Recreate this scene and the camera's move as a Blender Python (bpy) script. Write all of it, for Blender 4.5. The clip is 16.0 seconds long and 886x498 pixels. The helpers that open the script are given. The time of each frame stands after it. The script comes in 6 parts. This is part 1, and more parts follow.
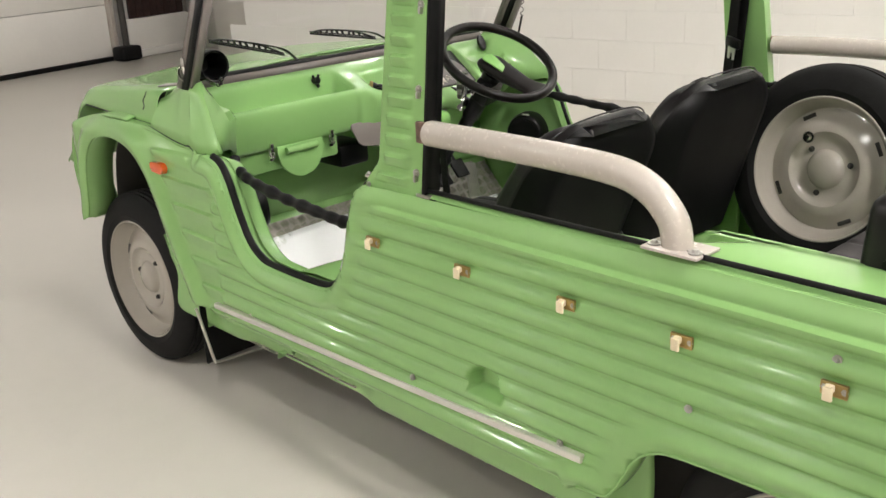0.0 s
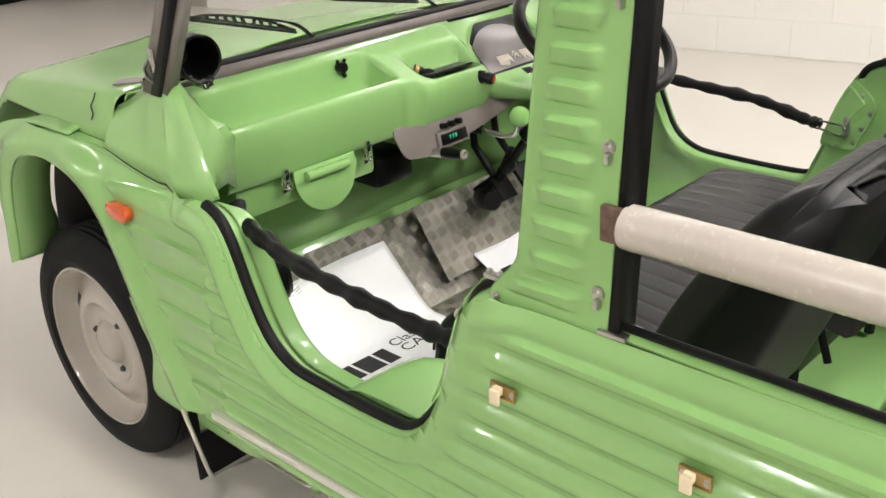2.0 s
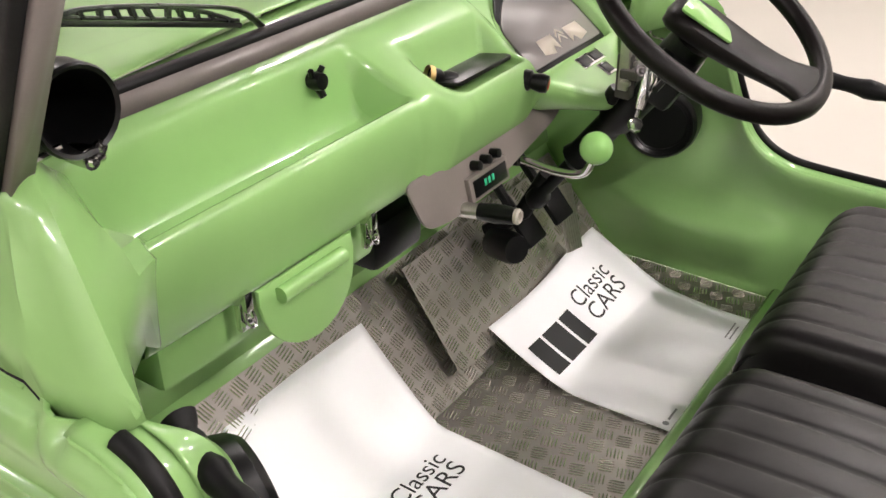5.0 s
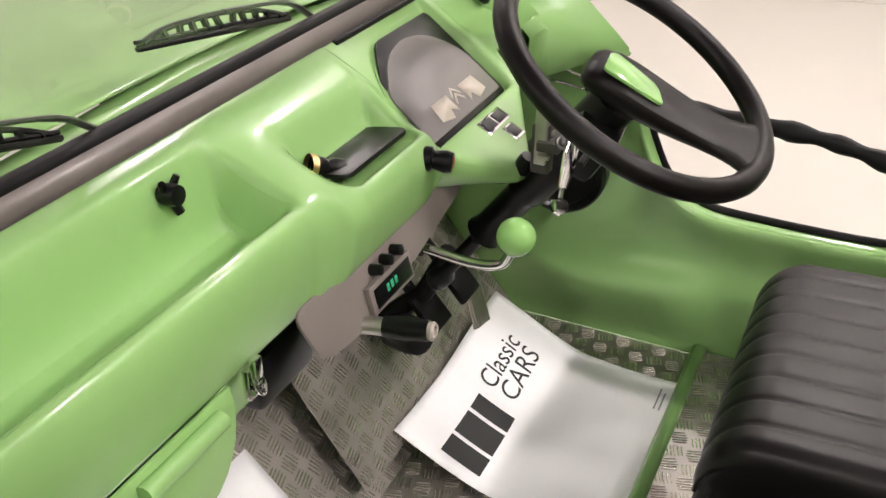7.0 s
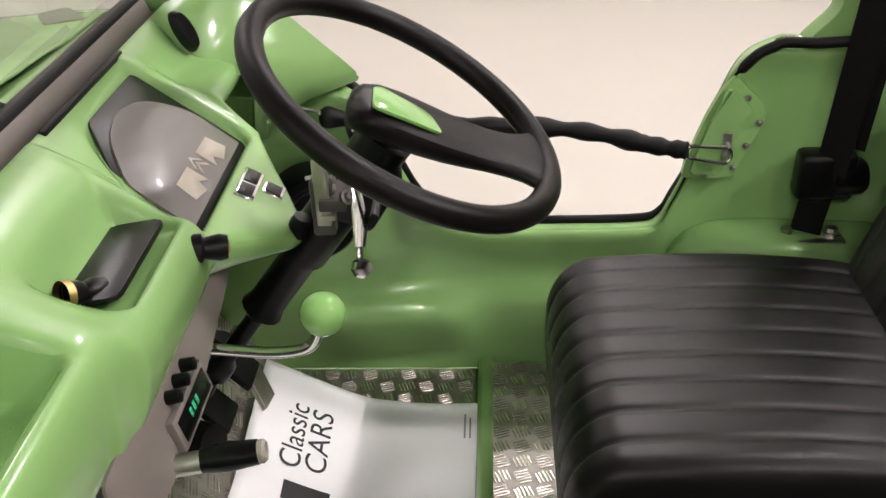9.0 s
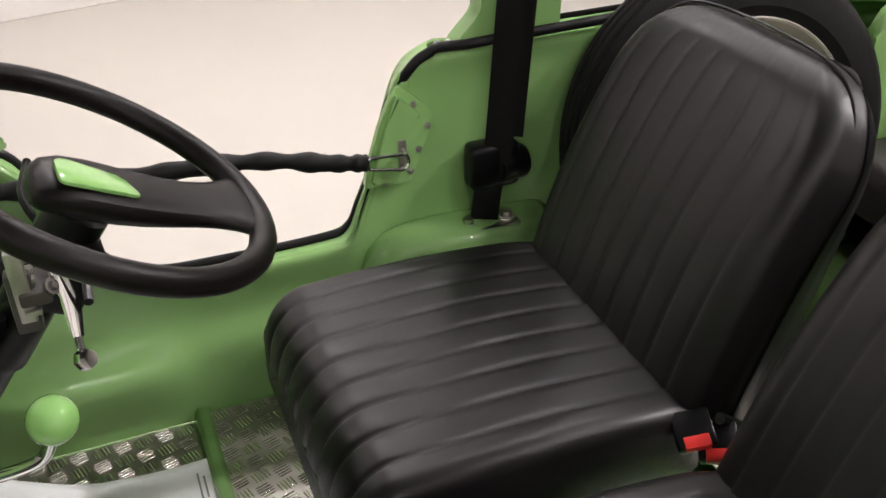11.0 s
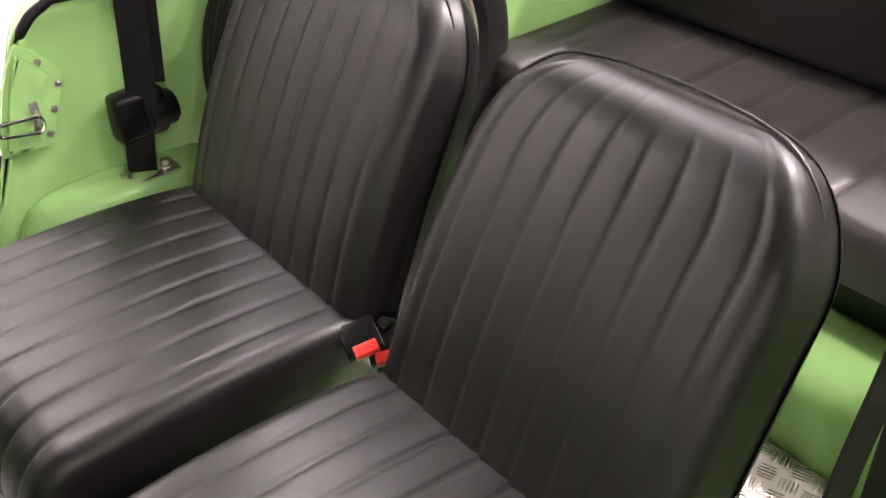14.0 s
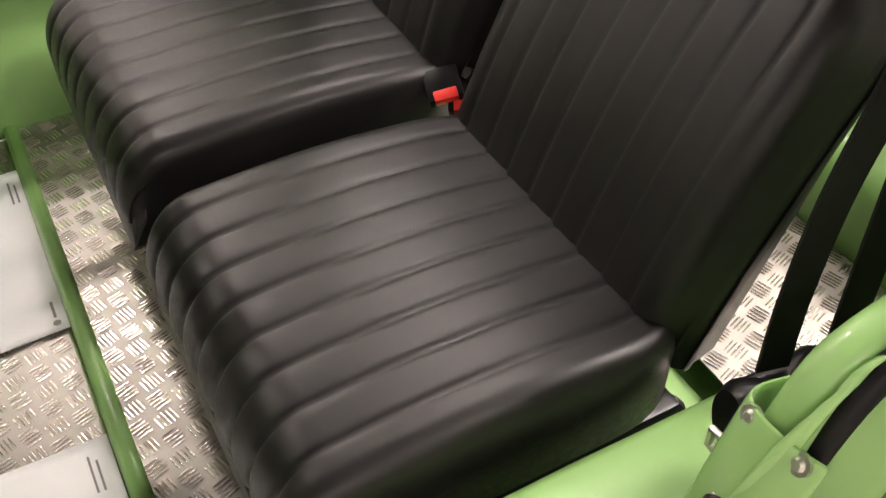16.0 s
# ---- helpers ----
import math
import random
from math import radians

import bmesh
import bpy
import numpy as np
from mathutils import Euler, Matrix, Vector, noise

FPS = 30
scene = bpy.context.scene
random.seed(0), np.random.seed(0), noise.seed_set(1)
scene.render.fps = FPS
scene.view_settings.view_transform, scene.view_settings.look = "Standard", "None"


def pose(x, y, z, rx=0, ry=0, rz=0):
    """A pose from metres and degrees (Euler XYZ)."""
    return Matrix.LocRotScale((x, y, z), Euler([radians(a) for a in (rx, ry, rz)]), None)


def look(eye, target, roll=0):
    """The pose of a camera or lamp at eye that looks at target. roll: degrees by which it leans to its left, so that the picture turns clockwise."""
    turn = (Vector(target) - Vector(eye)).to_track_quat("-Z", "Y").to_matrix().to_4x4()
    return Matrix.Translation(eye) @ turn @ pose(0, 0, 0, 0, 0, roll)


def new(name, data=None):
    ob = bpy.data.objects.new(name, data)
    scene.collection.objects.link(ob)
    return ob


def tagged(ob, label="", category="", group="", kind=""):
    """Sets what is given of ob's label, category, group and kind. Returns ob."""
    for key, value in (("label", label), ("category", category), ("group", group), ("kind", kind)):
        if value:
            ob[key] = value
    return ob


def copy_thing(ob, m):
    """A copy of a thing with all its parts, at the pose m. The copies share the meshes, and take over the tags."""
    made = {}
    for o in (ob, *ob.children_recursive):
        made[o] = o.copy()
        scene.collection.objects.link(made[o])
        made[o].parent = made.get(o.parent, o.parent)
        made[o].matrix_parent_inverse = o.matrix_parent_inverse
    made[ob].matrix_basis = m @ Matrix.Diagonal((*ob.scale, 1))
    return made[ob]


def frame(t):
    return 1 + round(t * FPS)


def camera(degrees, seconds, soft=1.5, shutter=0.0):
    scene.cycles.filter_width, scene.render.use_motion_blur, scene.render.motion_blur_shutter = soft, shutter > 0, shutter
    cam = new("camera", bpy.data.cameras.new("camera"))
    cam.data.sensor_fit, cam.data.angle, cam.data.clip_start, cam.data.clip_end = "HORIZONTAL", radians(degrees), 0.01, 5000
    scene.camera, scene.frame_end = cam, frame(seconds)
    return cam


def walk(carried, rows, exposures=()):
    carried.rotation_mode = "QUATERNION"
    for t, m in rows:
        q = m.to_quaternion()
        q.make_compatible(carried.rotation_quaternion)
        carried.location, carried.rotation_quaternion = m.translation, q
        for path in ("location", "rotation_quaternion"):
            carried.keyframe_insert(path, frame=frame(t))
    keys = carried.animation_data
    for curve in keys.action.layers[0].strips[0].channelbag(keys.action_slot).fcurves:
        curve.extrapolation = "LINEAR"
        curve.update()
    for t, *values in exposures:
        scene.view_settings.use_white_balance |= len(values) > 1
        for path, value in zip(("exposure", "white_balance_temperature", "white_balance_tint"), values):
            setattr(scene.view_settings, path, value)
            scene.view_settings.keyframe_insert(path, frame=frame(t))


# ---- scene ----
cam = camera(48.8, 16.0)
PATH = [
    (0, (-2.039, -2.948, 1.433), (-0.762, -1.562, 0.765), -3.0),
    (0.5, (-1.924, -2.753, 1.45), (-0.655, -1.375, 0.75), -3.4),
    (1, (-1.821, -2.537, 1.448), (-0.544, -1.179, 0.726), -3.3),
    (1.5, (-1.693, -2.252, 1.444), (-0.398, -0.937, 0.672), -2.8),
    (2, (-1.583, -2.046, 1.428), (-0.284, -0.764, 0.609), -3.0),
    (2.5, (-1.497, -1.854, 1.439), (-0.188, -0.632, 0.548), -2.8),
    (3, (-1.428, -1.662, 1.419), (-0.08, -0.51, 0.495), -1.6),
    (3.5, (-1.344, -1.463, 1.413), (0.042, -0.395, 0.443), -0.5),
    (3.7, (-1.309, -1.411, 1.402), (0.085, -0.36, 0.426), -0.4),
    (5.8, (-0.979, -1.123, 1.361), (0.469, -0.196, 0.339), -0.3),
    (6, (-0.96, -1.109, 1.362), (0.499, -0.201, 0.34), -0.2),
    (6.5, (-0.907, -1.053, 1.366), (0.596, -0.222, 0.339), 0.1),
    (7, (-0.859, -1.002, 1.37), (0.694, -0.266, 0.348), 0.0),
    (7.5, (-0.818, -0.959, 1.372), (0.784, -0.335, 0.349), -0.7),
    (8, (-0.778, -0.914, 1.376), (0.864, -0.433, 0.34), -1.5),
    (8.5, (-0.745, -0.874, 1.378), (0.93, -0.56, 0.33), -2.0),
    (9, (-0.736, -0.825, 1.359), (0.978, -0.714, 0.335), -2.5),
    (9.2, (-0.728, -0.802, 1.354), (0.991, -0.779, 0.332), -2.5),
    (11.3, (-0.685, -0.738, 1.406), (0.871, -1.41, 0.344), -1.7),
    (11.5, (-0.686, -0.743, 1.43), (0.842, -1.456, 0.355), -1.8),
    (12, (-0.698, -0.765, 1.43), (0.794, -1.575, 0.374), -1.7),
    (12.5, (-0.71, -0.777, 1.433), (0.725, -1.68, 0.373), -1.6),
    (13, (-0.725, -0.799, 1.419), (0.654, -1.772, 0.345), -1.8),
    (13.5, (-0.737, -0.813, 1.401), (0.577, -1.832, 0.291), -1.9),
    (14, (-0.76, -0.823, 1.382), (0.511, -1.844, 0.223), -1.6),
    (14.5, (-0.78, -0.83, 1.35), (0.468, -1.813, 0.135), -1.7),
    (15, (-0.807, -0.833, 1.324), (0.44, -1.744, 0.053), -1.9),
    (15.5, (-0.847, -0.839, 1.316), (0.403, -1.631, -0.029), -2.3),
    (16, (-0.903, -0.836, 1.32), (0.365, -1.493, -0.08), -1.2),
]
EXPOSURES = [(0, -0.14, 6480, 9), (1.0, -0.06, 6480, 10), (2.0, 0.08, 6450, 11), (2.5, 0.15, 6450, 11), (3.0, 0.11, 6520, 12), (3.7, 0.10, 6550, 14), (6.0, 0.04, 6600, 17), (7.0, 0.04, 6600, 17),
             (8.5, 0.02, 6550, 17), (9.0, -0.14, 6500, 17), (11.5, -0.08, 6400, 18), (12.0, -0.16, 6400, 19), (13.0, 0.28, 6300, 20), (13.5, 0.84, 6450, 23), (14.0, 1.16, 6650, 24),
             (14.5, 0.72, 7000, 20), (15.5, 0.56, 7050, 20), (16.0, 0.34, 7000, 19)]
walk(cam, [(t, look(eye, target, roll)) for t, eye, target, roll in PATH], EXPOSURES)
# ---------------------------------------------------------------- world and lights
world = bpy.data.worlds.new("hall_air")
scene.world = world
world.use_nodes = True
world.node_tree.nodes["Background"].inputs[0].default_value = (0.9, 0.92, 1.0, 1)
world.node_tree.nodes["Background"].inputs[1].default_value = 0.05
scene.view_settings.exposure = 0.0

ROOM = pose(0, 0, 0, 0, 0, 10)          # the hall stands ten degrees askew to the car
# unseen lamps, spots chosen for brightness; five crowded copies make one strong rear lamp
LAMPS = [(-3.0, -2.3), (-4.3, 0.6), (-4.3, 3.2), (-3.4, 5.2), (-1.92, -4.67), (-1.76, -4.67), (-1.60, -4.67), (-1.44, -4.67), (-1.28, -4.67), (0.30, -4.7), (1.3, -2.9), (2.6, -3.2), (3.5, -1.6), (3.5, 1.2), (2.7, 5.0)]
CEILING = 4.2


# ---------------------------------------------------------------- materials
def material(name, colour, rough=0.5, metal=0.0, coat=0.0, vary=0.06, scale=6.0, bump=0.0, bump_scale=200.0,
             fine=0.0, ior=1.5, rough_vary=0.02):
    m = bpy.data.materials.new(name)
    m.use_nodes = True
    t = m.node_tree
    n, l = t.nodes, t.links
    b = n["Principled BSDF"]
    b.inputs["Metallic"].default_value = metal
    b.inputs["IOR"].default_value = ior
    b.inputs["Coat Weight"].default_value = coat
    b.inputs["Coat Roughness"].default_value = 0.06
    geo = n.new("ShaderNodeNewGeometry")
    big = n.new("ShaderNodeTexNoise")
    big.inputs["Scale"].default_value = scale
    big.inputs["Detail"].default_value = 5
    l.new(geo.outputs["Position"], big.inputs["Vector"])
    small = n.new("ShaderNodeTexNoise")
    small.inputs["Scale"].default_value = scale * 14
    small.inputs["Detail"].default_value = 3
    l.new(geo.outputs["Position"], small.inputs["Vector"])
    mixn = n.new("ShaderNodeMath")
    mixn.operation = "MULTIPLY_ADD"
    l.new(small.outputs["Fac"], mixn.inputs[0])
    mixn.inputs[1].default_value = 0.4
    l.new(big.outputs["Fac"], mixn.inputs[2])
    ramp = n.new("ShaderNodeMapRange")
    ramp.inputs["From Min"].default_value = 0.45
    ramp.inputs["From Max"].default_value = 0.95
    ramp.inputs["To Min"].default_value = 1 - vary
    ramp.inputs["To Max"].default_value = 1 + vary
    l.new(mixn.outputs[0], ramp.inputs["Value"])
    col = n.new("ShaderNodeMix")
    col.data_type, col.blend_type = "RGBA", "MULTIPLY"
    col.inputs["Factor"].default_value = 1
    col.inputs["A"].default_value = (*colour, 1)
    l.new(ramp.outputs["Result"], col.inputs["B"])
    l.new(col.outputs["Result"], b.inputs["Base Color"])
    rr = n.new("ShaderNodeMapRange")
    rr.inputs["From Min"].default_value = 0.3
    rr.inputs["From Max"].default_value = 0.7
    rr.inputs["To Min"].default_value = max(0.02, rough - rough_vary)
    rr.inputs["To Max"].default_value = min(1, rough + rough_vary)
    l.new(small.outputs["Fac"], rr.inputs["Value"])
    l.new(rr.outputs["Result"], b.inputs["Roughness"])
    if bump:
        bn = n.new("ShaderNodeTexNoise")
        bn.inputs["Scale"].default_value = bump_scale
        bn.inputs["Detail"].default_value = 4
        l.new(geo.outputs["Position"], bn.inputs["Vector"])
        bp = n.new("ShaderNodeBump")
        bp.inputs["Strength"].default_value = bump
        bp.inputs["Distance"].default_value = 0.002
        l.new(bn.outputs["Fac"], bp.inputs["Height"])
        l.new(bp.outputs["Normal"], b.inputs["Normal"])
    return m


def emitter(name, colour, strength):
    m = bpy.data.materials.new(name)
    m.use_nodes = True
    b = m.node_tree.nodes["Principled BSDF"]
    b.inputs["Base Color"].default_value = (*colour, 1)
    b.inputs["Emission Color"].default_value = (*colour, 1)
    b.inputs["Emission Strength"].default_value = strength
    return m


def glass(name, rough=0.0, tint=(1, 1, 1)):
    m = bpy.data.materials.new(name)
    m.use_nodes = True
    n, l = m.node_tree.nodes, m.node_tree.links
    n.remove(n["Principled BSDF"])
    tr = n.new("ShaderNodeBsdfTransparent")
    tr.inputs[0].default_value = (*tint, 1)
    gl = n.new("ShaderNodeBsdfGlossy")
    gl.inputs["Roughness"].default_value = rough
    fr = n.new("ShaderNodeFresnel")
    fr.inputs["IOR"].default_value = 1.45
    mx = n.new("ShaderNodeMixShader")
    l.new(fr.outputs[0], mx.inputs[0])
    l.new(tr.outputs[0], mx.inputs[1])
    l.new(gl.outputs[0], mx.inputs[2])
    l.new(mx.outputs[0], n["Material Output"].inputs["Surface"])
    return m


GREEN = material("green_body_plastic", (0.262, 0.470, 0.165), 0.25, coat=0.4, vary=0.03, scale=3, bump=0.006, bump_scale=16, rough_vary=0.01, ior=1.38)
BALL = material("green_gloss_paint", (0.25, 0.50, 0.15), 0.10, coat=0.6, vary=0.02)
RUBBER = material("black_rubber", (0.005, 0.0048, 0.005), 0.5, ior=1.3, vary=0.2, scale=30, bump=0.1)
TYRE = material("tyre_rubber", (0.008, 0.0076, 0.0076), 0.7, ior=1.28, vary=0.25, scale=14, bump=0.2, bump_scale=120)
PLASTIC = material("black_plastic", (0.004, 0.004, 0.0042), 0.30, ior=1.33, vary=0.15, scale=40, bump=0.08, bump_scale=700)
WHEELSKIN = material("brown_black_grip", (0.005, 0.0037, 0.0034), 0.36, ior=1.29, vary=0.15, scale=30, bump=0.15, bump_scale=800)
VINYL = material("black_vinyl", (0.0085, 0.0074, 0.0076), 0.40, vary=0.2, scale=9, bump=0.12, bump_scale=34, rough_vary=0.06, ior=1.39)
# lighter copy of the black vinyl: the bench cushion's sheen is in the colour
BENCH = material("sheen_bench_vinyl", (0.034, 0.030, 0.030), 0.42, vary=0.2, scale=9, bump=0.03, bump_scale=38, rough_vary=0.03, ior=1.4)
RIM = material("cream_grey_rim_paint", (0.40, 0.365, 0.32), 0.22, coat=0.4, vary=0.05, scale=12)
TUBE = material("grey_tube_paint", (0.50, 0.45, 0.40), 0.26, coat=0.3, vary=0.05, scale=8)
FRAME = material("grey_screen_frame_paint", (0.19, 0.165, 0.155), 0.35, vary=0.08, scale=15)
CHROME = material("chrome", (0.75, 0.74, 0.72), 0.10, metal=1.0, vary=0.05)
STEEL = material("zinc_steel", (0.50, 0.48, 0.45), 0.34, metal=1.0, vary=0.15, scale=30)
BRASS = material("brass_plate", (0.46, 0.33, 0.14), 0.4, metal=1.0, vary=0.15, scale=60)
IVORY = material("ivory_plastic", (0.80, 0.68, 0.48), 0.35, vary=0.05)
# one metal in two tones: the bars' highlights are put into their lighter colour
ALU = material("tread_aluminium", (0.40, 0.375, 0.335), 0.46, metal=0.9, vary=0.05, scale=3)
ALU_BAR = material("highlight_bar_aluminium", (0.70, 0.66, 0.60), 0.24, metal=0.9, vary=0.03, scale=7)
TRIM = material("satin_trim_strip", (0.74, 0.72, 0.66), 0.3, metal=0.5, vary=0.05)
PAPER = material("white_paper", (0.92, 0.92, 0.93), 0.6, vary=0.015, scale=5)
INK = material("black_ink", (0.015, 0.015, 0.015), 0.6, vary=0.1)
INK_GREY = material("grey_ink", (0.25, 0.25, 0.26), 0.6, vary=0.1)
RED = material("red_button_plastic", (0.62, 0.03, 0.025), 0.35, vary=0.05)
ORANGE = material("amber_lens", (0.66, 0.095, 0.012), 0.15, coat=0.6, vary=0.06, scale=40)
WEB = material("black_belt_webbing", (0.005, 0.0048, 0.0046), 0.75, ior=1.28, vary=0.2, scale=60, bump=0.3, bump_scale=900)
SCREEN = material("grey_instrument_lens", (0.19, 0.172, 0.168), 0.30, coat=0.3, vary=0.015, scale=2)
PALE = material("pale_printed_mark", (0.62, 0.56, 0.48), 0.75, vary=0.03)
GREYPANEL = material("grey_console_paint", (0.19, 0.165, 0.15), 0.4, vary=0.05, scale=12)
CHASSIS = material("dark_underseal", (0.025, 0.023, 0.02), 0.8, vary=0.3, scale=10)
FLOORM = material("grey_sealed_floor", (0.63, 0.595, 0.54), 0.40, vary=0.03, scale=0.9, bump=0.0, rough_vary=0.015)
WALLM = material("white_wall_paint", (0.80, 0.78, 0.745), 0.55, vary=0.02, scale=2.5, bump=0.1, bump_scale=90)
WHITEM = material("white_door_coating", (0.78, 0.75, 0.71), 0.4, vary=0.03, scale=2)
RUST = material("rusty_steel", (0.16, 0.10, 0.075), 0.5, metal=0.4, vary=0.35, scale=60)
BROWN = material("dark_brown_stained_wood", (0.035, 0.016, 0.014), 0.45, vary=0.4, scale=20)
DARKGREY = material("dark_grey_steel", (0.06, 0.055, 0.05), 0.4, metal=0.3, vary=0.15)
# invented grey for the unseen back wall, so it bounces less light
DULL = material("low_bounce_wall_paint", (0.30, 0.28, 0.26), 0.7, vary=0.05, scale=2)
# roof tone is invented: dark, so the unseen ceiling returns little light
CEILM = material("low_bounce_roof", (0.055, 0.055, 0.055), 0.8, vary=0.06)
LIT = emitter("tube_light", (1.0, 0.96, 0.91), 380.0)
LED = emitter("green_display", (0.02, 0.5, 0.25), 0.02)
GLASS = glass("windscreen_glass")


# ---------------------------------------------------------------- mesh helpers
def finish(bm, name, mat, sharp=40, smooth=True):
    bmesh.ops.recalc_face_normals(bm, faces=bm.faces)
    if smooth:
        for e in bm.edges:
            if len(e.link_faces) == 2:
                e.smooth = e.calc_face_angle(0) < radians(sharp)
    me = bpy.data.meshes.new(name)
    bm.to_mesh(me)
    bm.free()
    if smooth:
        me.polygons.foreach_set("use_smooth", [True] * len(me.polygons))
    mats = mat if isinstance(mat, (list, tuple)) else [mat]
    for x in mats:
        me.materials.append(x)
    return me


def part(name, bm, mat, parent, label="", sharp=40, sub=0, thick=0.0):
    ob = new(name, finish(bm, name, mat, sharp))
    if parent is not None:
        ob.parent = parent
    if label:
        tagged(ob, label)
    if thick:
        md = ob.modifiers.new("thickness", "SOLIDIFY")
        md.thickness, md.offset = thick, 0
    if sub:
        md = ob.modifiers.new("soft", "SUBSURF")
        md.levels = md.render_levels = sub
    return ob


def thing(name, label, category, group="", kind="", at=(0, 0, 0)):
    ob = new(name)
    ob.empty_display_size = 0.1
    ob.location = at
    return tagged(ob, label, category, group, kind)


def structure(name, bm, mat, label, category, sharp=40):
    ob = new(name, finish(bm, name, mat, sharp))
    return tagged(ob, label, category, "", "structure")


def moved(bm, verts, m):
    bmesh.ops.transform(bm, matrix=m, verts=verts)
    return verts


def box(bm, lo, hi, bevel=0.0, m=None, seg=2):
    lo, hi = Vector(lo), Vector(hi)
    size = hi - lo
    r = bmesh.ops.create_cube(bm, size=1, matrix=Matrix.Translation((lo + hi) / 2) @ Matrix.Diagonal((size.x, size.y, size.z, 1)))
    vs = r["verts"]
    if bevel:
        es = list({e for v in vs for e in v.link_edges})
        g = bmesh.ops.bevel(bm, geom=es, offset=bevel, segments=seg, affect="EDGES", profile=0.5)
        vs = list({v for f in g["faces"] for v in f.verts} | {v for v in vs if v.is_valid})
    if m is not None:
        moved(bm, vs, m)
    return vs


def smooth_path(pts, n=8, closed=False):
    """Catmull-Rom through the points."""
    p = [Vector(q) for q in pts]
    out, k = [], len(p)
    for i in range(k if closed else k - 1):
        a = p[(i - 1) % k] if closed or i > 0 else p[0] * 2 - p[1]
        b, c = p[i], p[(i + 1) % k]
        d = p[(i + 2) % k] if closed or i + 2 < k else p[-1] * 2 - p[-2]
        for j in range(n):
            t = j / n
            out.append(0.5 * ((2 * b) + (c - a) * t + (2 * a - 5 * b + 4 * c - d) * t * t + (3 * b - a - 3 * c + d) * t ** 3))
    if not closed:
        out.append(p[-1].copy())
    return out


def tube(bm, path, r, seg=10, closed=False, flat=1.0, cap=True):
    """Sweeps a ring along a path; r is a number or one a point; flat squeezes it along its second axis."""
    path = [Vector(q) for q in path]
    k = len(path)
    rings, up = [], None
    for i in range(k):
        a = path[(i - 1) % k] if closed or i else path[0]
        b = path[(i + 1) % k] if closed or i + 1 < k else path[-1]
        d = (b - a).normalized()
        if up is None:
            up = Vector((0, 0, 1)) if abs(d.z) < 0.9 else Vector((1, 0, 0))
        side = d.cross(up).normalized()
        up = side.cross(d).normalized()
        ri = r[i] if isinstance(r, (list, tuple)) else r
        rings.append([bm.verts.new(path[i] + side * (ri * math.cos(2 * math.pi * j / seg)) + up * (ri * flat * math.sin(2 * math.pi * j / seg))) for j in range(seg)])
    skin(bm, rings, closed)
    if cap and not closed:
        bm.faces.new(rings[0])
        bm.faces.new(rings[-1])
    return [v for q in rings for v in q]


def skin(bm, rings, closed=False, ring_closed=True):
    n = len(rings[0])
    for i in range(len(rings) if closed else len(rings) - 1):
        a, b = rings[i], rings[(i + 1) % len(rings)]
        for j in range(n if ring_closed else n - 1):
            bm.faces.new((a[j], a[(j + 1) % n], b[(j + 1) % n], b[j]))


def loft(bm, rows, ring_closed=False, cap=False):
    rings = [[bm.verts.new(p) for p in row] for row in rows]
    skin(bm, rings, False, ring_closed)
    if cap:
        bm.faces.new(rings[0])
        bm.faces.new(rings[-1])
    return [v for q in rings for v in q]


def lathe(bm, profile, m=Matrix(), seg=32, closed=False):
    """Turns (radius, height) pairs about z."""
    rings = []
    for r, h in profile:
        if r < 1e-6:
            rings.append([bm.verts.new((0, 0, h))])
        else:
            rings.append([bm.verts.new((r * math.cos(2 * math.pi * j / seg), r * math.sin(2 * math.pi * j / seg), h)) for j in range(seg)])
    for a, b in zip(rings, rings[1:] + ([rings[0]] if closed else [])):
        for j in range(seg):
            k = (j + 1) % seg
            if len(a) == 1 and len(b) == 1:
                continue
            if len(a) == 1:
                bm.faces.new((a[0], b[j], b[k]))
            elif len(b) == 1:
                bm.faces.new((a[j], a[k], b[0]))
            else:
                bm.faces.new((a[j], a[k], b[k], b[j]))
    vs = [v for q in rings for v in q]
    return moved(bm, vs, m)


def prism(bm, pts, depth, m=Matrix(), bevel=0.0):
    """A flat outline in its own xy plane, made depth thick along z, moved by m."""
    a = [bm.verts.new((x, y, 0)) for x, y in pts]
    b = [bm.verts.new((x, y, depth)) for x, y in pts]
    n = len(pts)
    fs = [bm.faces.new(a[::-1]), bm.faces.new(b)]
    for i in range(n):
        fs.append(bm.faces.new((a[i], a[(i + 1) % n], b[(i + 1) % n], b[i])))
    vs = a + b
    if bevel:
        es = list({e for f in fs[:2] for e in f.edges})
        g = bmesh.ops.bevel(bm, geom=es, offset=bevel, segments=2, affect="EDGES", profile=0.5)
        vs = list({v for v in vs if v.is_valid} | {v for f in g["faces"] for v in f.verts})
    return moved(bm, vs, m)


def frame_at(p, z, x=(1, 0, 0)):
    """A pose at p whose z axis is z and whose x axis leans to x."""
    z = Vector(z).normalized()
    y = z.cross(Vector(x)).normalized()
    x = y.cross(z)
    return Matrix.Translation(p) @ Matrix((x, y, z)).transposed().to_4x4()


